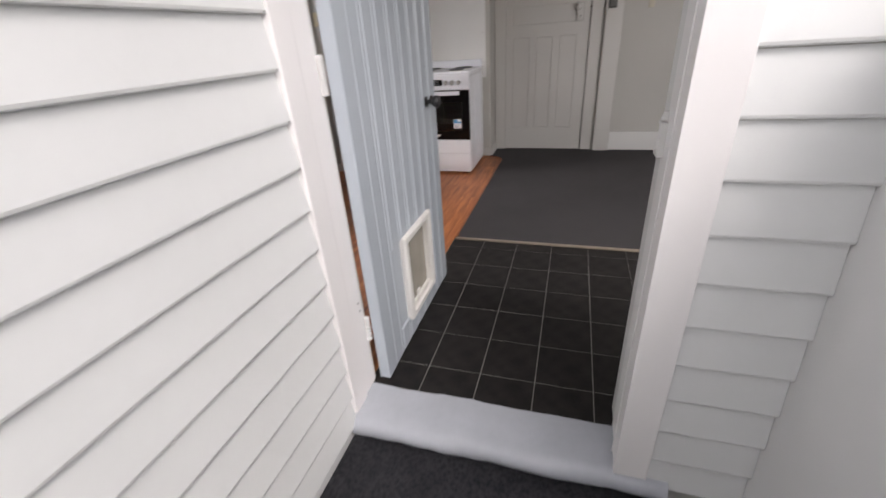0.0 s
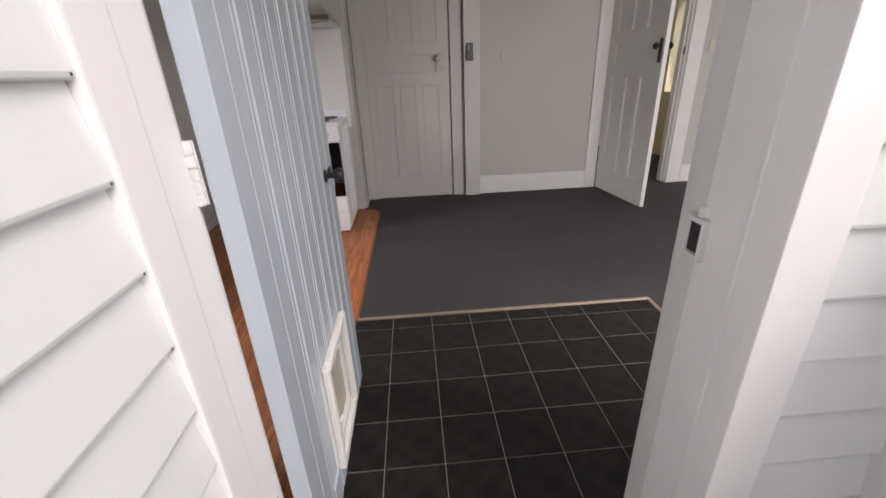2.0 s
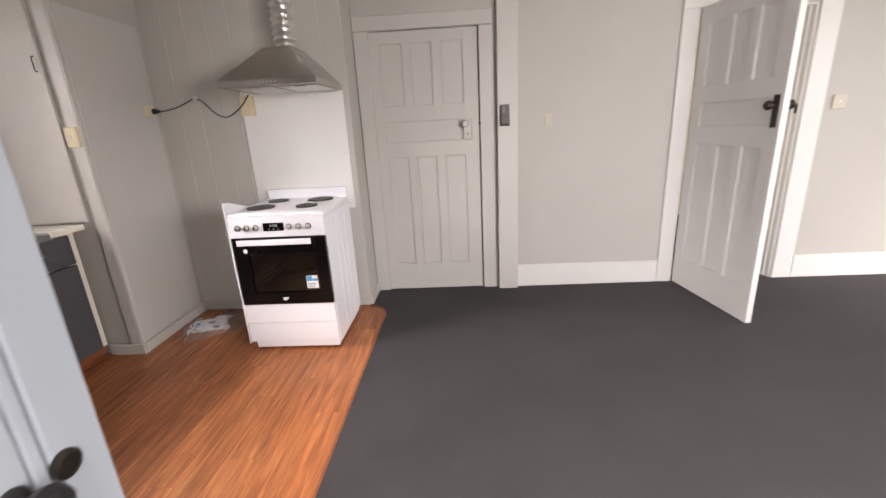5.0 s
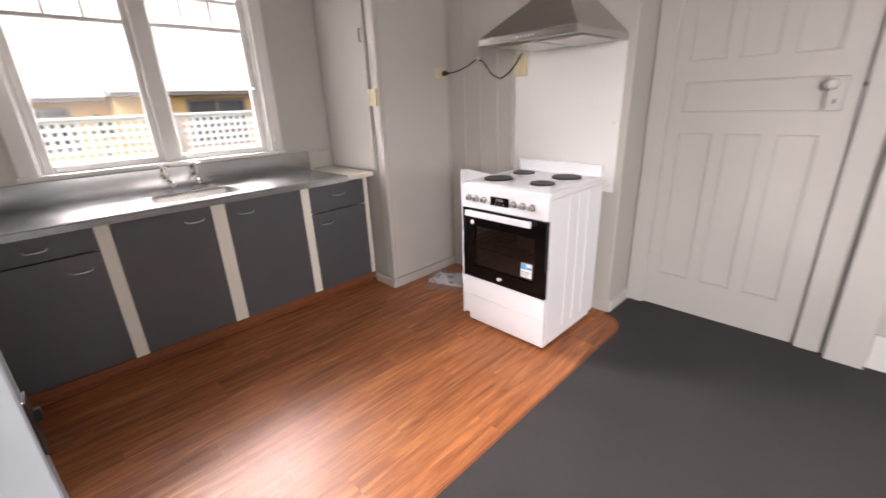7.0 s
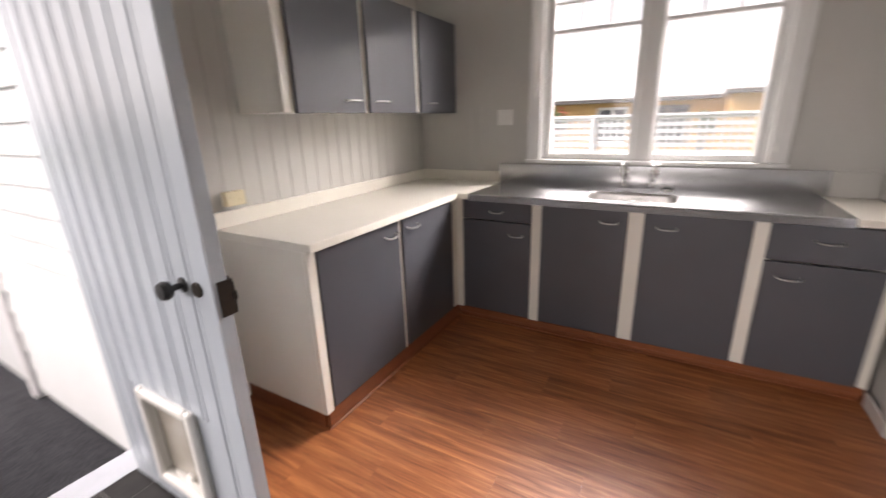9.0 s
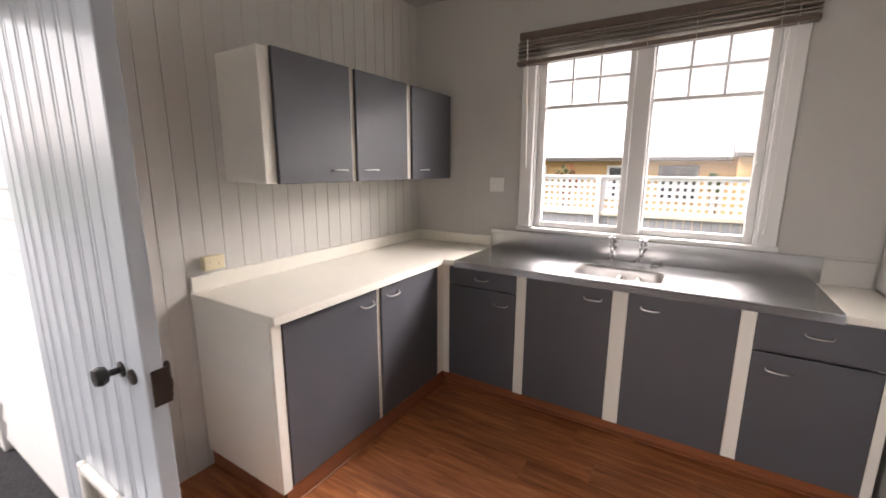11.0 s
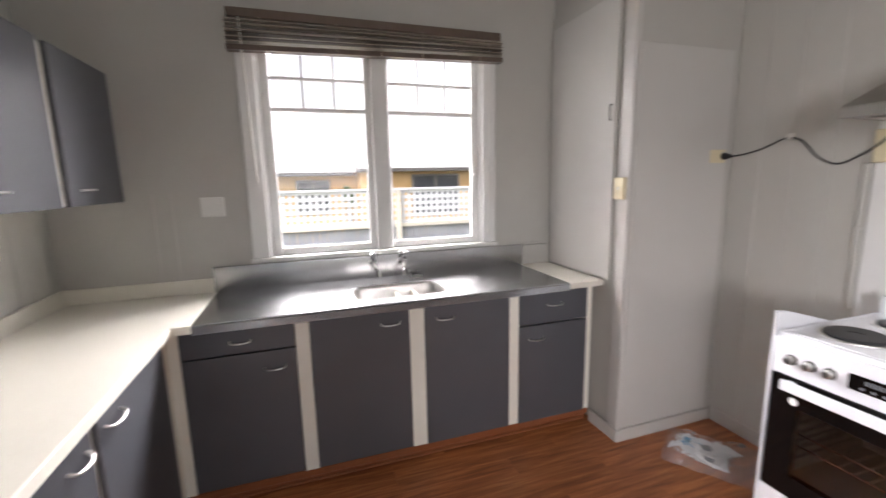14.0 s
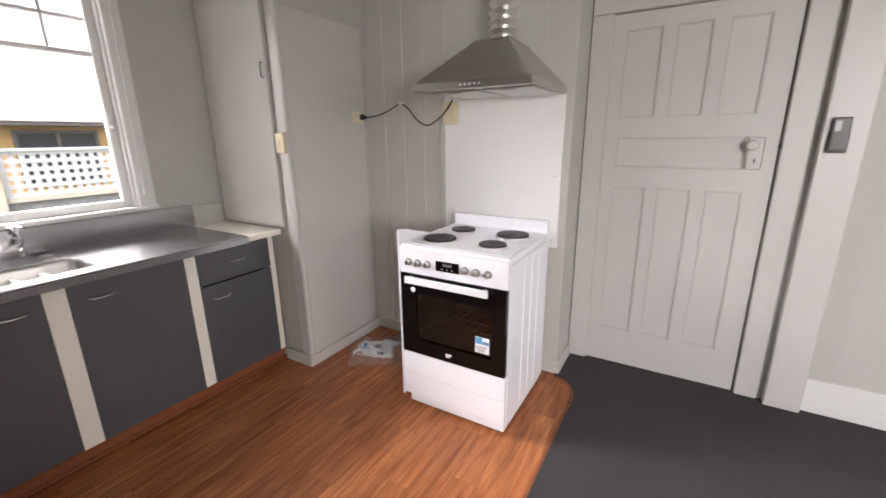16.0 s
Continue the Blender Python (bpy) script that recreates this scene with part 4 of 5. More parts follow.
# cabinets along the entry wall
for x0, x1, h0, h1, hz, lab in ((-1.41, -0.765, -1.355, -1.262, 0.818, "slate grey base cabinet with a cream end panel"), (-2.12, -1.412, -1.572, -1.465, 0.826, "slate grey corner base cabinet beside the sink run")):
    c = thing("base_cabinet", (x0 + x1) / 2, 1.95, 0, lab, "cabinet", "cabinets below the cream worktop")
    part("body", boxes((x0 + 0.002, x0 + 0.02, 1.664, 2.22, 0.097, 0.89), (x0 + 0.02, x1 - 0.002, 1.664, 2.22, 0.097, 0.115), (x0 + 0.02, x1 - 0.002, 1.664, 1.68, 0.115, 0.89)), CREAMP, c)
    if x1 > -1:
        part("end_panel", box(-0.767, -0.749, 1.664, 2.232, 0.097, 0.892, bevel=0.002), CREAMP, c, "cream painted end panel")
        part("upright", box(-0.798, -0.749, 2.2325, 2.254, 0.097, 0.892, bevel=0.006, seg=2), CREAMP, c)
        part("upright", box(-1.43, -1.386, 2.222, 2.244, 0.1, 0.89, bevel=0.002), CREAMP, c)
        d = part("door", box(-1.388, -0.801, 2.236, 2.26, 0.115, 0.888, bevel=0.004, seg=2), SLATE, c, "slate grey painted door")
    else:
        part("upright", box(-2.098, -1.995, 2.222, 2.244, 0.1, 0.89, bevel=0.002), CREAMP, c)
        d = part("door", box(-1.99, -1.428, 2.236, 2.26, 0.115, 0.888, bevel=0.004, seg=2), SLATE, c, "slate grey painted door")
    bow_handle("handle", d, (h0, 2.26, hz + 0.005), (h1, 2.26, hz + 0.005), (0, 0.9, -0.42), r=0.0048, rise=0.03)

# wall cupboards
up = thing("wall_cabinet", -1.77, 1.82, 1.44, "wall cabinet with cream carcass and three slate grey doors", "cabinet")
for nm, row in (("side", (-0.995, -0.976, 1.664, 1.968, 1.445, 2.036)), ("top", (-2.6, -0.995, 1.664, 1.968, 2.018, 2.036)), ("bottom", (-2.6, -0.995, 1.664, 1.968, 1.445, 1.463)), ("side", (-2.6, -2.582, 1.664, 1.968, 1.463, 2.018)), ("back", (-2.582, -0.995, 1.664, 1.676, 1.463, 2.018))):
    part(nm, box(*row, bevel=0.0015), CREAMP, up)
for x0, x1 in ((-1.034, -0.973), (-1.56, -1.508), (-2.088, -2.024)):
    part("upright", box(x0, x1, 1.9685, 1.982, 1.441, 2.038, bevel=0.003), CREAMP, up)
for x0, x1, h0, h1 in ((-1.512, -1.033, -1.468, -1.354), (-2.026, -1.556, -1.725, -1.608), (-2.575, -2.086, -2.27, -2.173)):
    d = part("door", box(x0, x1, 1.9825, 2.002, 1.438, 2.042, bevel=0.004, seg=2), SLATE, up, "slate grey painted door")
    bow_handle("handle", d, (h0, 2.002, 1.5), (h1, 2.002, 1.5), (0, 1, 0.1), r=0.0045, rise=0.022)

# pantry front and side
pd = thing("pantry_door", -2.3, 4.45, 0.93, "tall greige flush pantry door above the worktop", "cupboard door")
part("leaf", box(-2.598, -1.99, 4.46, 4.4825, 0.935, 2.45, bevel=0.003), JOINERY, pd)
part("pull", tube([(-2.015, 4.46, 1.815), (-2.015, 4.444, 1.819), (-2.015, 4.443, 1.855), (-2.015, 4.444, 1.891), (-2.015, 4.46, 1.895)], 0.003, 8), BRONZE, pd, "small metal pull")
part("pull_plate", box(-2.027, -2.003, 4.4575, 4.46, 1.808, 1.902, bevel=0.001), JOINERY, pd)
pst = thing("pantry_corner_post", -1.92, 4.45, 0, "greige corner post of the pantry", "post", kind="structure")
part("post", box(-1.942, -1.866, 4.455, 4.4825, 0.076, CEILING, bevel=0.004), JOINERY, pst)
part("cover_strip", box(-1.866, -1.857, 4.4555, 4.487, 0.076, CEILING, bevel=0.002), JOINERY, pst)
panel = tagged(solid("pantry_panel", box(-1.869, -1.863, 4.494, 5.126, 0.078, 2.172, bevel=0.002), JOINERY), "flat greige sheet panel fixed to the pantry face", "wall panel", "", "structure")

# ---- switches and sockets ----


def plate(name, centre, out, w, h, mat, label, category, rockers=(), depth=0.009, dolly=WPLAST):
    """A wall plate: face w wide and h high at centre, facing out (+x, -y or +y)."""
    t = thing(name, *centre, label, category)
    out = Vector(out)
    side = Vector((0, 0, 1)).cross(out)

    def slab(u0, u1, v0, v1, d0, d1, bevel):
        b = box(u0, u1, v0, v1, d0, d1, bevel=bevel)
        m = Matrix((side, Vector((0, 0, 1)), out)).transposed().to_4x4()
        b.transform(Matrix.Translation(centre) @ m)
        return b

    part("faceplate", slab(-w / 2, w / 2, -h / 2, h / 2, 0.0004, depth, 0.003), mat, t)
    for u, v, rw, rh in rockers:
        part("rocker", slab(u - rw / 2, u + rw / 2, v - rh / 2, v + rh / 2, depth, depth + 0.004, 0.0015), dolly, t)
    return t, slab


plate("light_switch", (1.07, 5.479, 1.41), (0, -1, 0), 0.055, 0.1, IVORY, "ivory plastic double light switch on the greige wall", "switch", ((0, 0.02, 0.012, 0.02), (0, -0.02, 0.012, 0.02)), 0.009, IVORY)
plate("light_switch", (3.275, 5.479, 1.43), (0, -1, 0), 0.1, 0.105, IVORY, "cream plastic light switch beside the open door", "switch", ((0, 0, 0.012, 0.022),), 0.014)
plate("wall_socket", (-2.6195, 2.383, 1.395), (1, 0, 0), 0.115, 0.105, WPLAST, "white plastic double socket on the window wall", "socket", ((-0.025, 0.02, 0.012, 0.014), (0.025, 0.02, 0.012, 0.014)))
plate("light_switch", (-1.912, 4.4545, 1.45), (0, -1, 0), 0.075, 0.115, CPLAST, "cream plastic light switch on the pantry post", "switch", ((0, 0, 0.011, 0.018),), 0.022)
plate("wall_socket", (-0.845, 1.684, 1.065), (0, 1, 0), 0.1, 0.068, CPLAST, "yellowed plastic socket above the worktop", "socket", ((-0.02, 0.008, 0.012, 0.012), (0.022, -0.006, 0.008, 0.02)), 0.038, CPLAST)
sock, slab = plate("wall_socket", (-1.863, 5.055, 1.612), (1, 0, 0), 0.11, 0.072, CPLAST, "cream plastic socket on the pantry side", "socket", ((0.03, 0.018, 0.01, 0.014),))
iso, slab2 = plate("isolator_switch", (-1.175, 5.17, 1.615), (0, -1, 0), 0.095, 0.135, CPLAST, "cream cooker isolator switch under the hood", "switch", ((0, 0.02, 0.03, 0.05),), 0.045, CPLAST)
cable = thing("power_cable", -1.85, 5.07, 1.6, "black power cable from socket to cooker hood", "cable")
plug = part("plug", turned([(0.02, 0), (0.02, 0.016), (0.014, 0.03), (0.007, 0.05)], (-1.849, 5.083, 1.612), (1, 0.1, -0.05)), BLACK, cable, "black plug", smooth=True)
part("flex", tube([(-1.81, 5.088, 1.61), (-1.76, 5.11, 1.615), (-1.69, 5.15, 1.64), (-1.6, 5.163, 1.682), (-1.565, 5.163, 1.686), (-1.51, 5.163, 1.66), (-1.44, 5.16, 1.585), (-1.36, 5.16, 1.548), (-1.28, 5.155, 1.58), (-1.2, 5.12, 1.625), (-1.14, 5.11, 1.69)], 0.0042, 8), BLACK, cable, smooth=True)
part("cable_clip", box(-1.585, -1.555, 5.158, 5.1705, 1.675, 1.705, bevel=0.003), WPLAST, cable)
remote = thing("air_conditioner_remote", 0.722, 5.42, 1.46, "taupe remote control in a holder on the boxed post", "remote control")
part("holder", box(0.684, 0.76, 5.402, 5.4195, 1.38, 1.475, bevel=0.008, seg=2), DEVICE, remote)
part("handset", box(0.688, 0.756, 5.396, 5.412, 1.39, 1.54, bevel=0.01, seg=3), DEVICE, remote)
part("display", box(0.698, 0.722, 5.3945, 5.3962, 1.478, 1.525, bevel=0.0005), SCREEN, remote)

# ---- cooker ----
ck = thing("cooker", -0.79, 4.75, 0, "white freestanding electric cooker with four solid hotplates", "cooker")
X0, X1, YF, YB = -1.095, -0.487, 4.45, 5.05
body = part("body", boxes((X0 + 0.007, X1 - 0.007, YF + 0.03, YB, 0.06, 0.4), (X0 + 0.007, X1 - 0.007, YF + 0.03, YB, 0.71, 0.905), (X0 + 0.007, -1.035, YF + 0.03, YB, 0.4, 0.71), (-0.53, X1 - 0.007, YF + 0.03, YB, 0.4, 0.71), (-1.035, -0.53, YB - 0.1, YB, 0.4, 0.71)), ENAMEL, ck)
part("side_panel", box(X1 - 0.006, X1 - 0.001, YF + 0.03, YB, 0.055, 0.9045, bevel=0.001), ENAMEL, ck)
part("side_panel", box(X0 + 0.001, X0 + 0.006, YF + 0.03, YB, 0.055, 0.9045, bevel=0.001), ENAMEL, ck)
for y in (4.66, 4.77, 4.88):
    part("pressed_rib", box(X1 - 0.001, X1 + 0.003, y, y + 0.012, 0.1, 0.9, bevel=0.0012), ENAMEL, ck)
# left cheek that stands above the hob and falls away to the back
bm = bmesh.new()
tri = [(YF + 0.004, 0.90), (YF + 0.004, 1.018), (YF + 0.06, 1.012), (YF + 0.3, 0.945), (YF + 0.3, 0.90)]
a = [bm.verts.new((X0 - 0.012, y, z)) for y, z in tri]
b = [bm.verts.new((X0 - 0.002, y, z)) for y, z in tri]
for i in range(5):
    bm.faces.new((a[i], a[(i + 1) % 5], b[(i + 1) % 5], b[i]))
bm.faces.new(a[::-1])
bm.faces.new(b)
part("side_guard", bm, ENAMEL, ck, "white guard plate beside the hob")
part("side_guard_leg", box(X0 - 0.012, X0 - 0.002, YF + 0.004, YF + 0.03, 0.06, 0.9, bevel=0.001), ENAMEL, ck)
hob = part("hob", box(X0, X1, YF + 0.012, YB - 0.02, 0.906, 0.946, bevel=0.009, seg=3), ENAMEL, ck, smooth=True)
part("hob_rim", boxes((X0 + 0.012, X1 - 0.012, YF + 0.03, YF + 0.036, 0.946, 0.949), (X0 + 0.012, X0 + 0.018, YF + 0.036, YB - 0.03, 0.946, 0.949), (X1 - 0.018, X1 - 0.012, YF + 0.036, YB - 0.03, 0.946, 0.949), bevel=0.001), ENAMEL, hob)
part("back_upstand", box(X0 + 0.012, X1 - 0.004, YB - 0.02, YB + 0.006, 0.93, 1.015, bevel=0.005, seg=2), ENAMEL, ck)
for x, y, r in ((-0.955, 4.632, 0.088), (-0.945, 4.885, 0.07), (-0.652, 4.64, 0.07), (-0.64, 4.885, 0.088)):
    pl = part("hotplate", turned([(r, 0), (r, 0.007), (r - 0.004, 0.01), (0.022, 0.0095), (0.02, 0.0075), (0.002, 0.0075)], (x, y, 0.9485), (0, 0, 1), 36), HOTPLATE, hob, "black cast hotplate", smooth=True)
    part("trim_ring", turned([(r + 0.012, 0), (r + 0.011, 0.0035), (r + 0.002, 0.004), (r + 0.001, 0.002)], (x, y, 0.946), (0, 0, 1), 36), SATIN, pl, smooth=True)
panel_c = part("control_panel", box(X0 + 0.002, X1 - 0.002, YF, YF + 0.03, 0.796, 0.93, bevel=0.006, seg=2), ENAMEL, ck, smooth=True)
for x in (-1.035, -0.978, -0.92, -0.71, -0.65, -0.588):
    part("knob_skirt", turned([(0.019, 0), (0.0185, 0.0025)], (x, YF + 0.0005, 0.858), (0, -1, 0), 20), BLACK, panel_c)
    k = part("knob", turned([(0.015, 0.002), (0.015, 0.004), (0.0145, 0.006), (0.0125, 0.022), (0.009, 0.024)], (x, YF, 0.858), (0, -1, 0), 20), SATIN, panel_c, "silver control knob", smooth=True)
    part("grip", box(x - 0.0028, x + 0.0028, YF - 0.027, YF - 0.02, 0.846, 0.87, bevel=0.001), BLACK if x < -0.9 else SATIN, k)
disp = part("clock_display", box(-0.872, -0.742, YF - 0.003, YF + 0.002, 0.835, 0.886, bevel=0.001), BLACKGL, panel_c, "black clock display")
for k in range(4):
    part("digit", box(-0.828 + k * 0.013, -0.821 + k * 0.013, YF - 0.0038, YF - 0.0031, 0.862, 0.876), GREYINK, disp)
for k in range(3):
    part("button", turned([(0.005, 0), (0.004, 0.002)], (-0.835 + k * 0.028, YF - 0.003, 0.847), (0, -1, 0), 10), GREYINK, disp)
odoor = part("oven_door", boxes((X0 + 0.008, X1 - 0.008, YF - 0.002, YF + 0.026, 0.345, 0.425), (X0 + 0.008, X1 - 0.008, YF - 0.002, YF + 0.026, 0.688, 0.792), (X0 + 0.008, -1.0, YF - 0.002, YF + 0.026, 0.425, 0.688), (-0.565, X1 - 0.008, YF - 0.002, YF + 0.026, 0.425, 0.688)), BLACKGL, ck, "black glass oven door")
part("window_pane", box(-1.0, -0.565, YF - 0.0015, YF + 0.0015, 0.425, 0.688), glass("smoked_oven_glass", (0.86, 0.85, 0.84)), odoor, "smoked oven window")
part("oven_cavity", boxes((-1.0345, -1.03, YF + 0.032, YB - 0.105, 0.401, 0.709), (-0.535, -0.5305, YF + 0.032, YB - 0.105, 0.401, 0.709), (-1.03, -0.535, YF + 0.032, YB - 0.105, 0.401, 0.405), (-1.03, -0.535, YF + 0.032, YB - 0.105, 0.705, 0.709), (-1.0345, -0.5305, YB - 0.105, YB - 0.101, 0.401, 0.709)), OVENIN, ck, "grey enamelled oven cavity")
for z in (0.528, 0.575):
    rack = rod((-1.028, YF + 0.05, z), (-0.537, YF + 0.05, z), 0.003, n=6)
    rod((-1.028, YB - 0.12, z), (-0.537, YB - 0.12, z), 0.003, n=6, bm=rack)
    for k in range(12):
        rod((-1.01 + 0.041 * k, YF + 0.05, z), (-1.01 + 0.041 * k, YB - 0.12, z), 0.0016, n=5, bm=rack)
    part("oven_rack", rack, CHROME, ck, "chrome wire oven rack")
part("rack_rail", boxes(*[(-1.03, -1.022, YF + 0.05, YB - 0.12, 0.46 + k * 0.035, 0.466 + k * 0.035) for k in range(6)]), CHROME, ck)
hd = part("handle", box(-1.043, -0.577, YF - 0.036, YF - 0.02, 0.752, 0.788, bevel=0.005, seg=2), ENAMEL, odoor, "white bar handle", smooth=True)
for x in (-1.02, -0.6):
    part("handle_mount", box(x - 0.012, x + 0.012, YF - 0.022, YF - 0.002, 0.756, 0.784, bevel=0.002), ENAMEL, hd)
part("round_sticker", turned([(0.014, 0), (0.014, 0.0006)], (-1.012, YF - 0.0022, 0.71), (0, -1, 0), 20), PAPER, odoor)
stk = part("energy_label", box(-0.65, -0.575, YF - 0.0035, YF - 0.0022, 0.45, 0.535), PAPER, odoor, "white and blue energy label")
part("printed_band", boxes((-0.648, -0.612, YF - 0.0042, YF - 0.0036, 0.498, 0.533), (-0.609, -0.577, YF - 0.0042, YF - 0.0036, 0.498, 0.515)), BLUEINK, stk)
part("printed_line", boxes(*[(-0.645, -0.6 + 0.006 * k, YF - 0.0042, YF - 0.0036, 0.458 + 0.011 * k, 0.463 + 0.011 * k) for k in range(3)]), GREYINK, stk)
part("maker_mark", boxes((-0.82, -0.785, YF - 0.003, YF - 0.0021, 0.381, 0.391), (-0.82, -0.796, YF - 0.003, YF - 0.0021, 0.371, 0.378)), PAPER, odoor)
drawer = part("drawer_front", box(X0 + 0.004, X1 - 0.004, YF, YF + 0.028, 0.2115, 0.34, bevel=0.004, seg=2), ENAMEL, ck)
part("lower_panel", box(X0 + 0.004, X1 - 0.004, YF + 0.002, YF + 0.028, 0.078, 0.2085, bevel=0.004, seg=2), ENAMEL, ck)
part("plinth", box(X0 + 0.03, X1 - 0.012, YF + 0.02, YB - 0.02, 0.022, 0.076, bevel=0.002), ENAMEL, ck)
for x in (X0 + 0.05, X1 - 0.05):
    for y in (YF + 0.06, YB - 0.06):
        part("foot", turned([(0.02, 0), (0.02, 0.006), (0.012, 0.01), (0.012, 0.02)], (x, y, 0.0), (0, 0, 1), 12), BLACK, ck)

sheet = thing("splash_panel", -0.85, 5.165, 0.83, "glossy white splash panel on the wall behind the cooker", "splashback")
part("sheet", box(-1.228, -0.47, 5.162, 5.1705, 0.83, 1.72, bevel=0.001), SPLASH, sheet)
for x, z in ((-0.505, 0.87), (-0.505, 1.25)):
    part("screw", turned([(0.006, 0), (0.005, 0.003)], (x, 5.162, z), (0, -1, 0), 10), SATIN, sheet)

batten = thing("wall_batten", -1.25, 5.165, 0.95, "thin greige conduit running down beside the splash panel", "conduit")
part("conduit", box(-1.264, -1.238, 5.156, 5.1705, 0.9, 1.548, bevel=0.003), BOARD, batten)
part("saddle", box(-1.27, -1.232, 5.152, 5.158, 1.26, 1.275, bevel=0.001), BOARD, batten)

# ---- cooker hood ----
hood = thing("cooker_hood", -0.76, 4.88, 1.66, "stainless pyramid cooker hood with a foil duct", "cooker hood")
hx0, hx1, hy0, hy1 = -1.072, -0.468, 4.59, 5.165
bm = bmesh.new()
levels = [(hx0, hx1, hy0, hy1, 1.69), (hx0, hx1, hy0, hy1, 1.724), (-0.885, -0.685, 4.86, hy1, 1.935), (-0.885, -0.685, 4.86, hy1, 1.945)]
prev = None
for x0, x1, y0, y1, z in levels:
    loop = [bm.verts.new(c) for c in ((x0, y0, z), (x1, y0, z), (x1, y1, z), (x0, y1, z))]
    if prev:
        for k in range(4):
            bm.faces.new((prev[k], prev[(k + 1) % 4], loop[(k + 1) % 4], loop[k]))
    prev = loop
bm.faces.new(prev)
bmesh.ops.bevel(bm, geom=[e for e in bm.edges if len(e.link_faces) == 2], offset=0.003, segments=2, affect='EDGES')
part("canopy", bm, HOODST, hood)
under = part("underside", box(hx0 + 0.004, hx1 - 0.004, hy0 + 0.004, hy1 - 0.004, 1.692, 1.702), HOODST, hood)
for x0, x1 in ((-1.03, -0.775), (-0.745, -0.49)):
    f = part("filter", box(x0, x1, 4.68, 5.08, 1.684, 1.692, bevel=0.003), SATIN, under, "aluminium grease filter")
    part("filter_catch", box((x0 + x1) / 2 - 0.04, (x0 + x1) / 2 + 0.04, 4.7, 4.72, 1.68, 1.684, bevel=0.001), SATIN, f)
for k in range(5):
    part("button", turned([(0.006, 0), (0.005, 0.004)], (-0.81 + k * 0.024, hy0, 1.707), (0, -1, 0), 12), ENAMEL, hood)
bm = bmesh.new()
prev = None
nr = 18
for i in range(nr * 4 + 1):
    z = 1.944 + i * (CEILING - 1.944) / (nr * 4)
    r = 0.067 + 0.009 * math.sin(i * math.pi / 2)
    loop = [bm.verts.new((-0.772 + 0.003 * math.sin(z * 9) + r * math.cos(2 * math.pi * k / 28), 4.99 + r * math.sin(2 * math.pi * k / 28), z + 0.0015 * math.sin(2 * math.pi * k / 28 * 2 + i))) for k in range(28)]
    if prev:
        for k in range(28):
            bm.faces.new((prev[k], prev[(k + 1) % 28], loop[(k + 1) % 28], loop[k]))
    prev = loop
part("duct", bm, FOIL, hood, "ribbed silver foil duct", smooth=True)

# ---- bag on the floor ----
bag = thing("plastic_bag", -1.58, 4.84, 0, "crumpled clear plastic bag holding an instruction booklet", "plastic bag")
rr = random.Random(11)
bm = bmesh.new()
bmesh.ops.create_grid(bm, x_segments=20, y_segments=16, size=0.5)
for v in bm.verts:
    u, w = v.co.x, v.co.y
    edge_f = max(0.0, 1 - (2 * max(abs(u), abs(w))) ** 5)
    ridge = abs(noise.noise(Vector((u * 5, w * 5, 1)))) + 0.5 * abs(noise.noise(Vector((u * 11, w * 11, 4))))
    v.co = Vector((u * 0.44 + rr.uniform(-0.006, 0.006), w * 0.34 + rr.uniform(-0.006, 0.006), 0.003 + edge_f * (0.034 + 0.055 * ridge + rr.uniform(0, 0.006))))
bm.transform(pose(-1.58, 4.84, 0, 0, 0, 35))
skin = part("bag", bm, PLASTIC, bag)
skin.visible_shadow = False
for nm, size, at in (("booklet", (0.13, 0.09, 0.01), (-1.62, 4.82, 0.008, 4, -6, 20)), ("folded_sheet", (0.1, 0.075, 0.003), (-1.585, 4.87, 0.024, -9, 8, 78)), ("folded_sheet", (0.06, 0.075, 0.003), (-1.545, 4.8, 0.02, 12, -7, 130))):
    bm = bmesh.new()
    bmesh.ops.create_grid(bm, x_segments=6, y_segments=4, size=1.0)
    for v in bm.verts:
        v.co = Vector((v.co.x * size[0], v.co.y * size[1], 0.012 * noise.noise(Vector((v.co.x * 2, v.co.y * 2, at[0] * 9)))))
    ext = bmesh.ops.extrude_face_region(bm, geom=bm.faces[:])
    for v in ext["geom"]:
        if isinstance(v, bmesh.types.BMVert):
            v.co.z += size[2]
    bm.transform(pose(*at))
    sheet_p = part(nm, bm, PAPER, bag, "creased white paper")
    bm = box(-size[0] * 0.7, -size[0] * 0.1, -size[1] * 0.2, size[1] * 0.5, size[2] + 0.006, size[2] + 0.0072)
    bm.transform(pose(*at))
    part("printed_patch", bm, BLUEINK if nm == "booklet" else GREYINK, sheet_p)

# ---- blind ----
bl = thing("venetian_blind", -2.57, 3.3, 2.19, "brown timber venetian blind drawn up over the sink window", "blind")
part("headrail", box(-2.598, -2.55, 2.545, 4.06, 2.345, 2.39, bevel=0.003), BLIND, bl)


def slat(z_left, z_right, x0, x1, th, mat, name="slat", lift=0.0):
    b = bmesh.new()
    pts = [(x0, 0), ((x0 + x1) / 2, 0.002), (x1, lift)]
    la = [b.verts.new((x, 2.533, z_left + d)) for x, d in pts] + [b.verts.new((x, 2.533, z_left + d + th)) for x, d in reversed(pts)]
    ra = [b.verts.new((x, 4.073, z_right + d)) for x, d in pts] + [b.verts.new((x, 4.073, z_right + d + th)) for x, d in reversed(pts)]
    for i in range(6):
        j = (i + 1) % 6
        b.faces.new((la[i], la[j], ra[j], ra[i]))
    b.faces.new(la[::-1])
    b.faces.new(ra)
    return part(name, b, mat, bl)


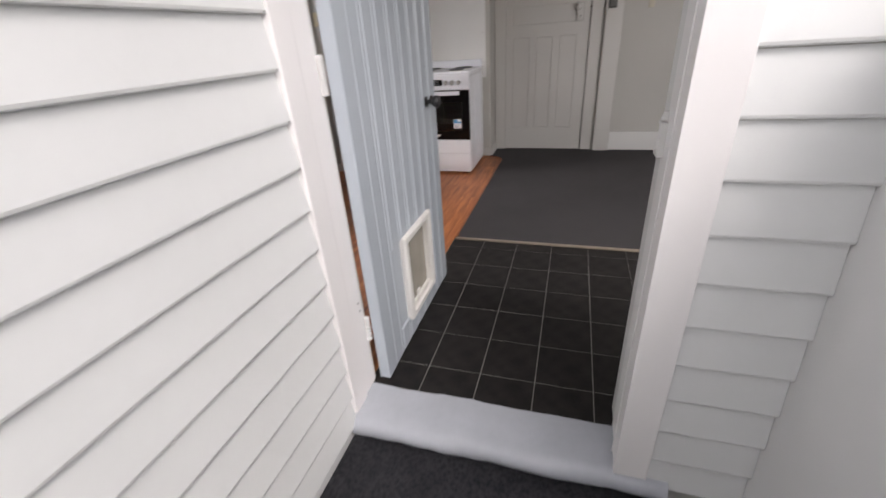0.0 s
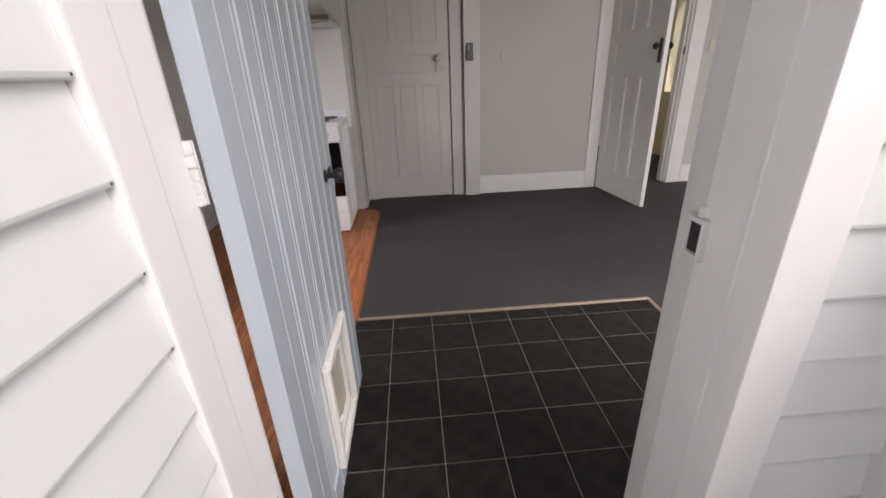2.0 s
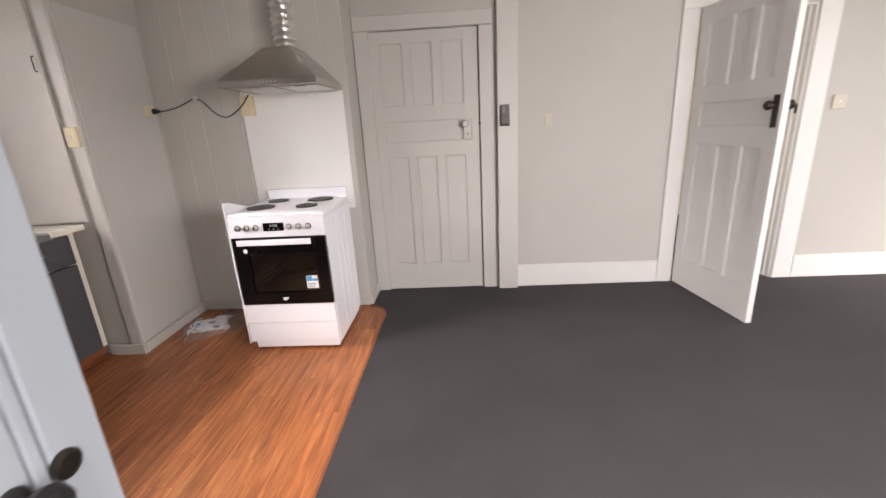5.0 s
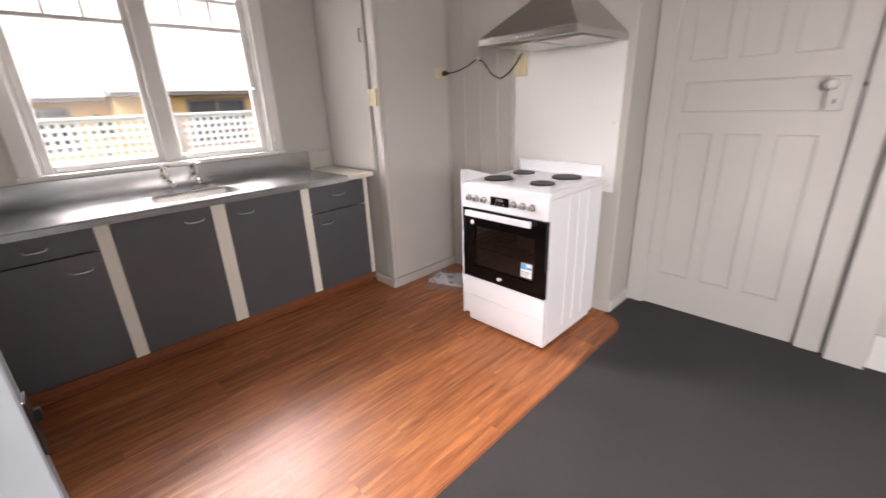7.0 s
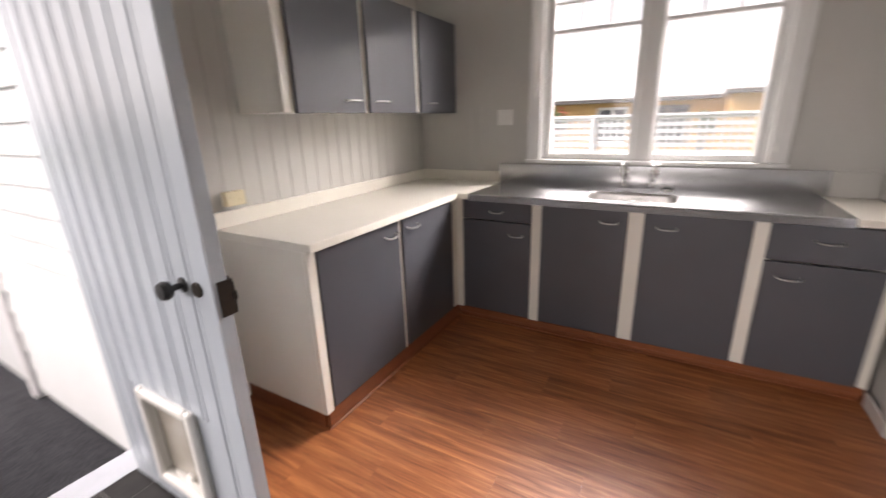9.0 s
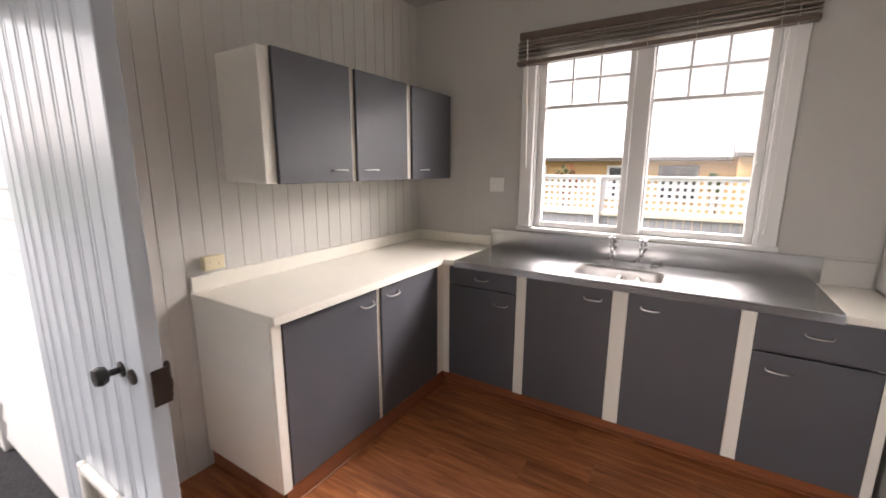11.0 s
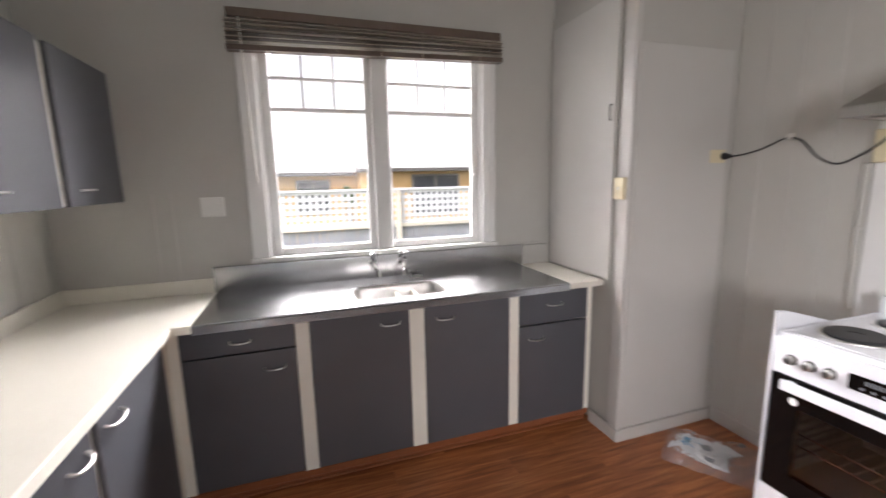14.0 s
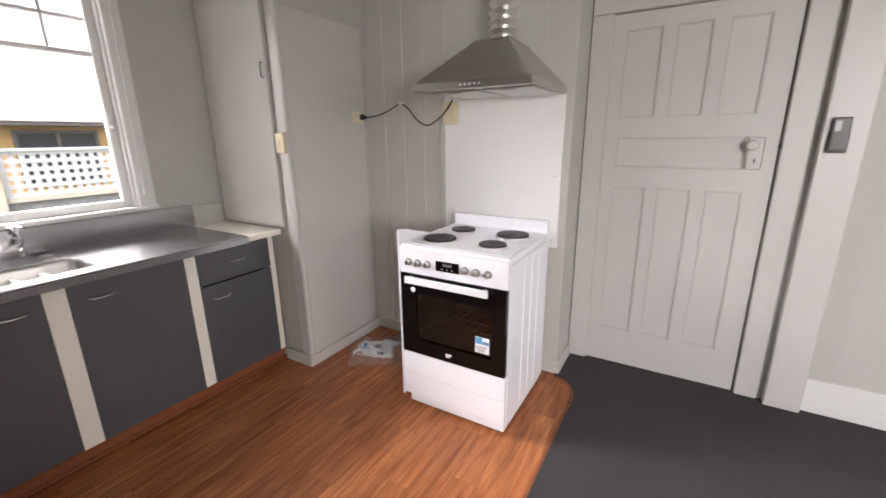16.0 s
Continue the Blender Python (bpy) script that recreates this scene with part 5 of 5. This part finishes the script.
slat(2.186, 2.222, -2.6, -2.548, 0.026, BLIND, "bottom_rail")
for k in range(9):
    f = (k + 1) / 9.5
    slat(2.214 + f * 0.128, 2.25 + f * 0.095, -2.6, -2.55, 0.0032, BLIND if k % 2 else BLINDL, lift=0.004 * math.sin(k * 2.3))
for y in (2.7, 3.08, 3.32, 3.56, 3.92):
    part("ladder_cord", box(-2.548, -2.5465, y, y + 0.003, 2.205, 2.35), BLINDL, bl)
part("wand", rod((-2.56, 2.62, 1.52), (-2.556, 2.6, 2.35), 0.0045, n=8), CORD, bl, "white tilt wand")
cordp = part("lift_cord", rod((-2.578, 3.985, 1.19), (-2.56, 3.99, 2.35), 0.0018, n=6), CORD, bl)
part("tassel", rod((-2.578, 3.985, 1.17), (-2.578, 3.985, 1.2), 0.008, 0.004, n=10), CORD, cordp)

# ---- floor pieces, last ----
plank_me = {}
PW = 0.152
rng = random.Random(5)


def plank(length):
    key = round(length, 2)
    if key not in plank_me:
        b = box(0.0002, PW - 0.0002, 0.0002, key - 0.0002, -0.0045, 0.0)
        me = bpy.data.meshes.new("plank")
        b.to_mesh(me)
        b.free()
        me.materials.append(VINYL)
        plank_me[key] = me
    return plank_me[key]


x, row = -0.285 - PW, 0
while x > -2.14 - PW:
    y = 1.66
    length = (0.31, 0.62, 0.92, 0.46, 0.77)[row % 5]
    while y < 5.16:
        length = min(length, 5.17 - y)
        o = new("plank", plank(length))
        o.parent, o.location = vinyl_field, (x, y, 0)
        y += round(length, 2)
        length = 0.92
    x -= PW
    row += 1

TP = 0.2205
tile_bed = structure("tile_grout", box(-0.284, 1.432, 1.655, 3.0, -0.006, -0.0012), GROUT, "pale grout lines between the entry tiles", "floor")
x_lines = [-0.284] + [v for v in [0.147 + 0.2185 * k for k in range(-2, 8)] if -0.28 < v < 1.42] + [1.432]
y_lines = [1.655] + [v for v in [2.682 + TP * k for k in range(-5, 3)] if 1.68 < v < 2.99] + [3.0]
tiles = {}
for x0, x1 in zip(x_lines, x_lines[1:]):
    for y0, y1 in zip(y_lines, y_lines[1:]):
        key = (round(x1 - x0, 3), round(y1 - y0, 3))
        if key not in tiles:
            b = box(0.0015, key[0] - 0.0015, 0.0015, key[1] - 0.0015, -0.002, 0.0, bevel=0.0006)
            me = bpy.data.meshes.new("tile")
            b.to_mesh(me)
            b.free()
            me.materials.append(TILE)
            tiles[key] = me
        o = new("tile", tiles[key])
        o.parent, o.location = tile_bed, (x0, y0, 0)
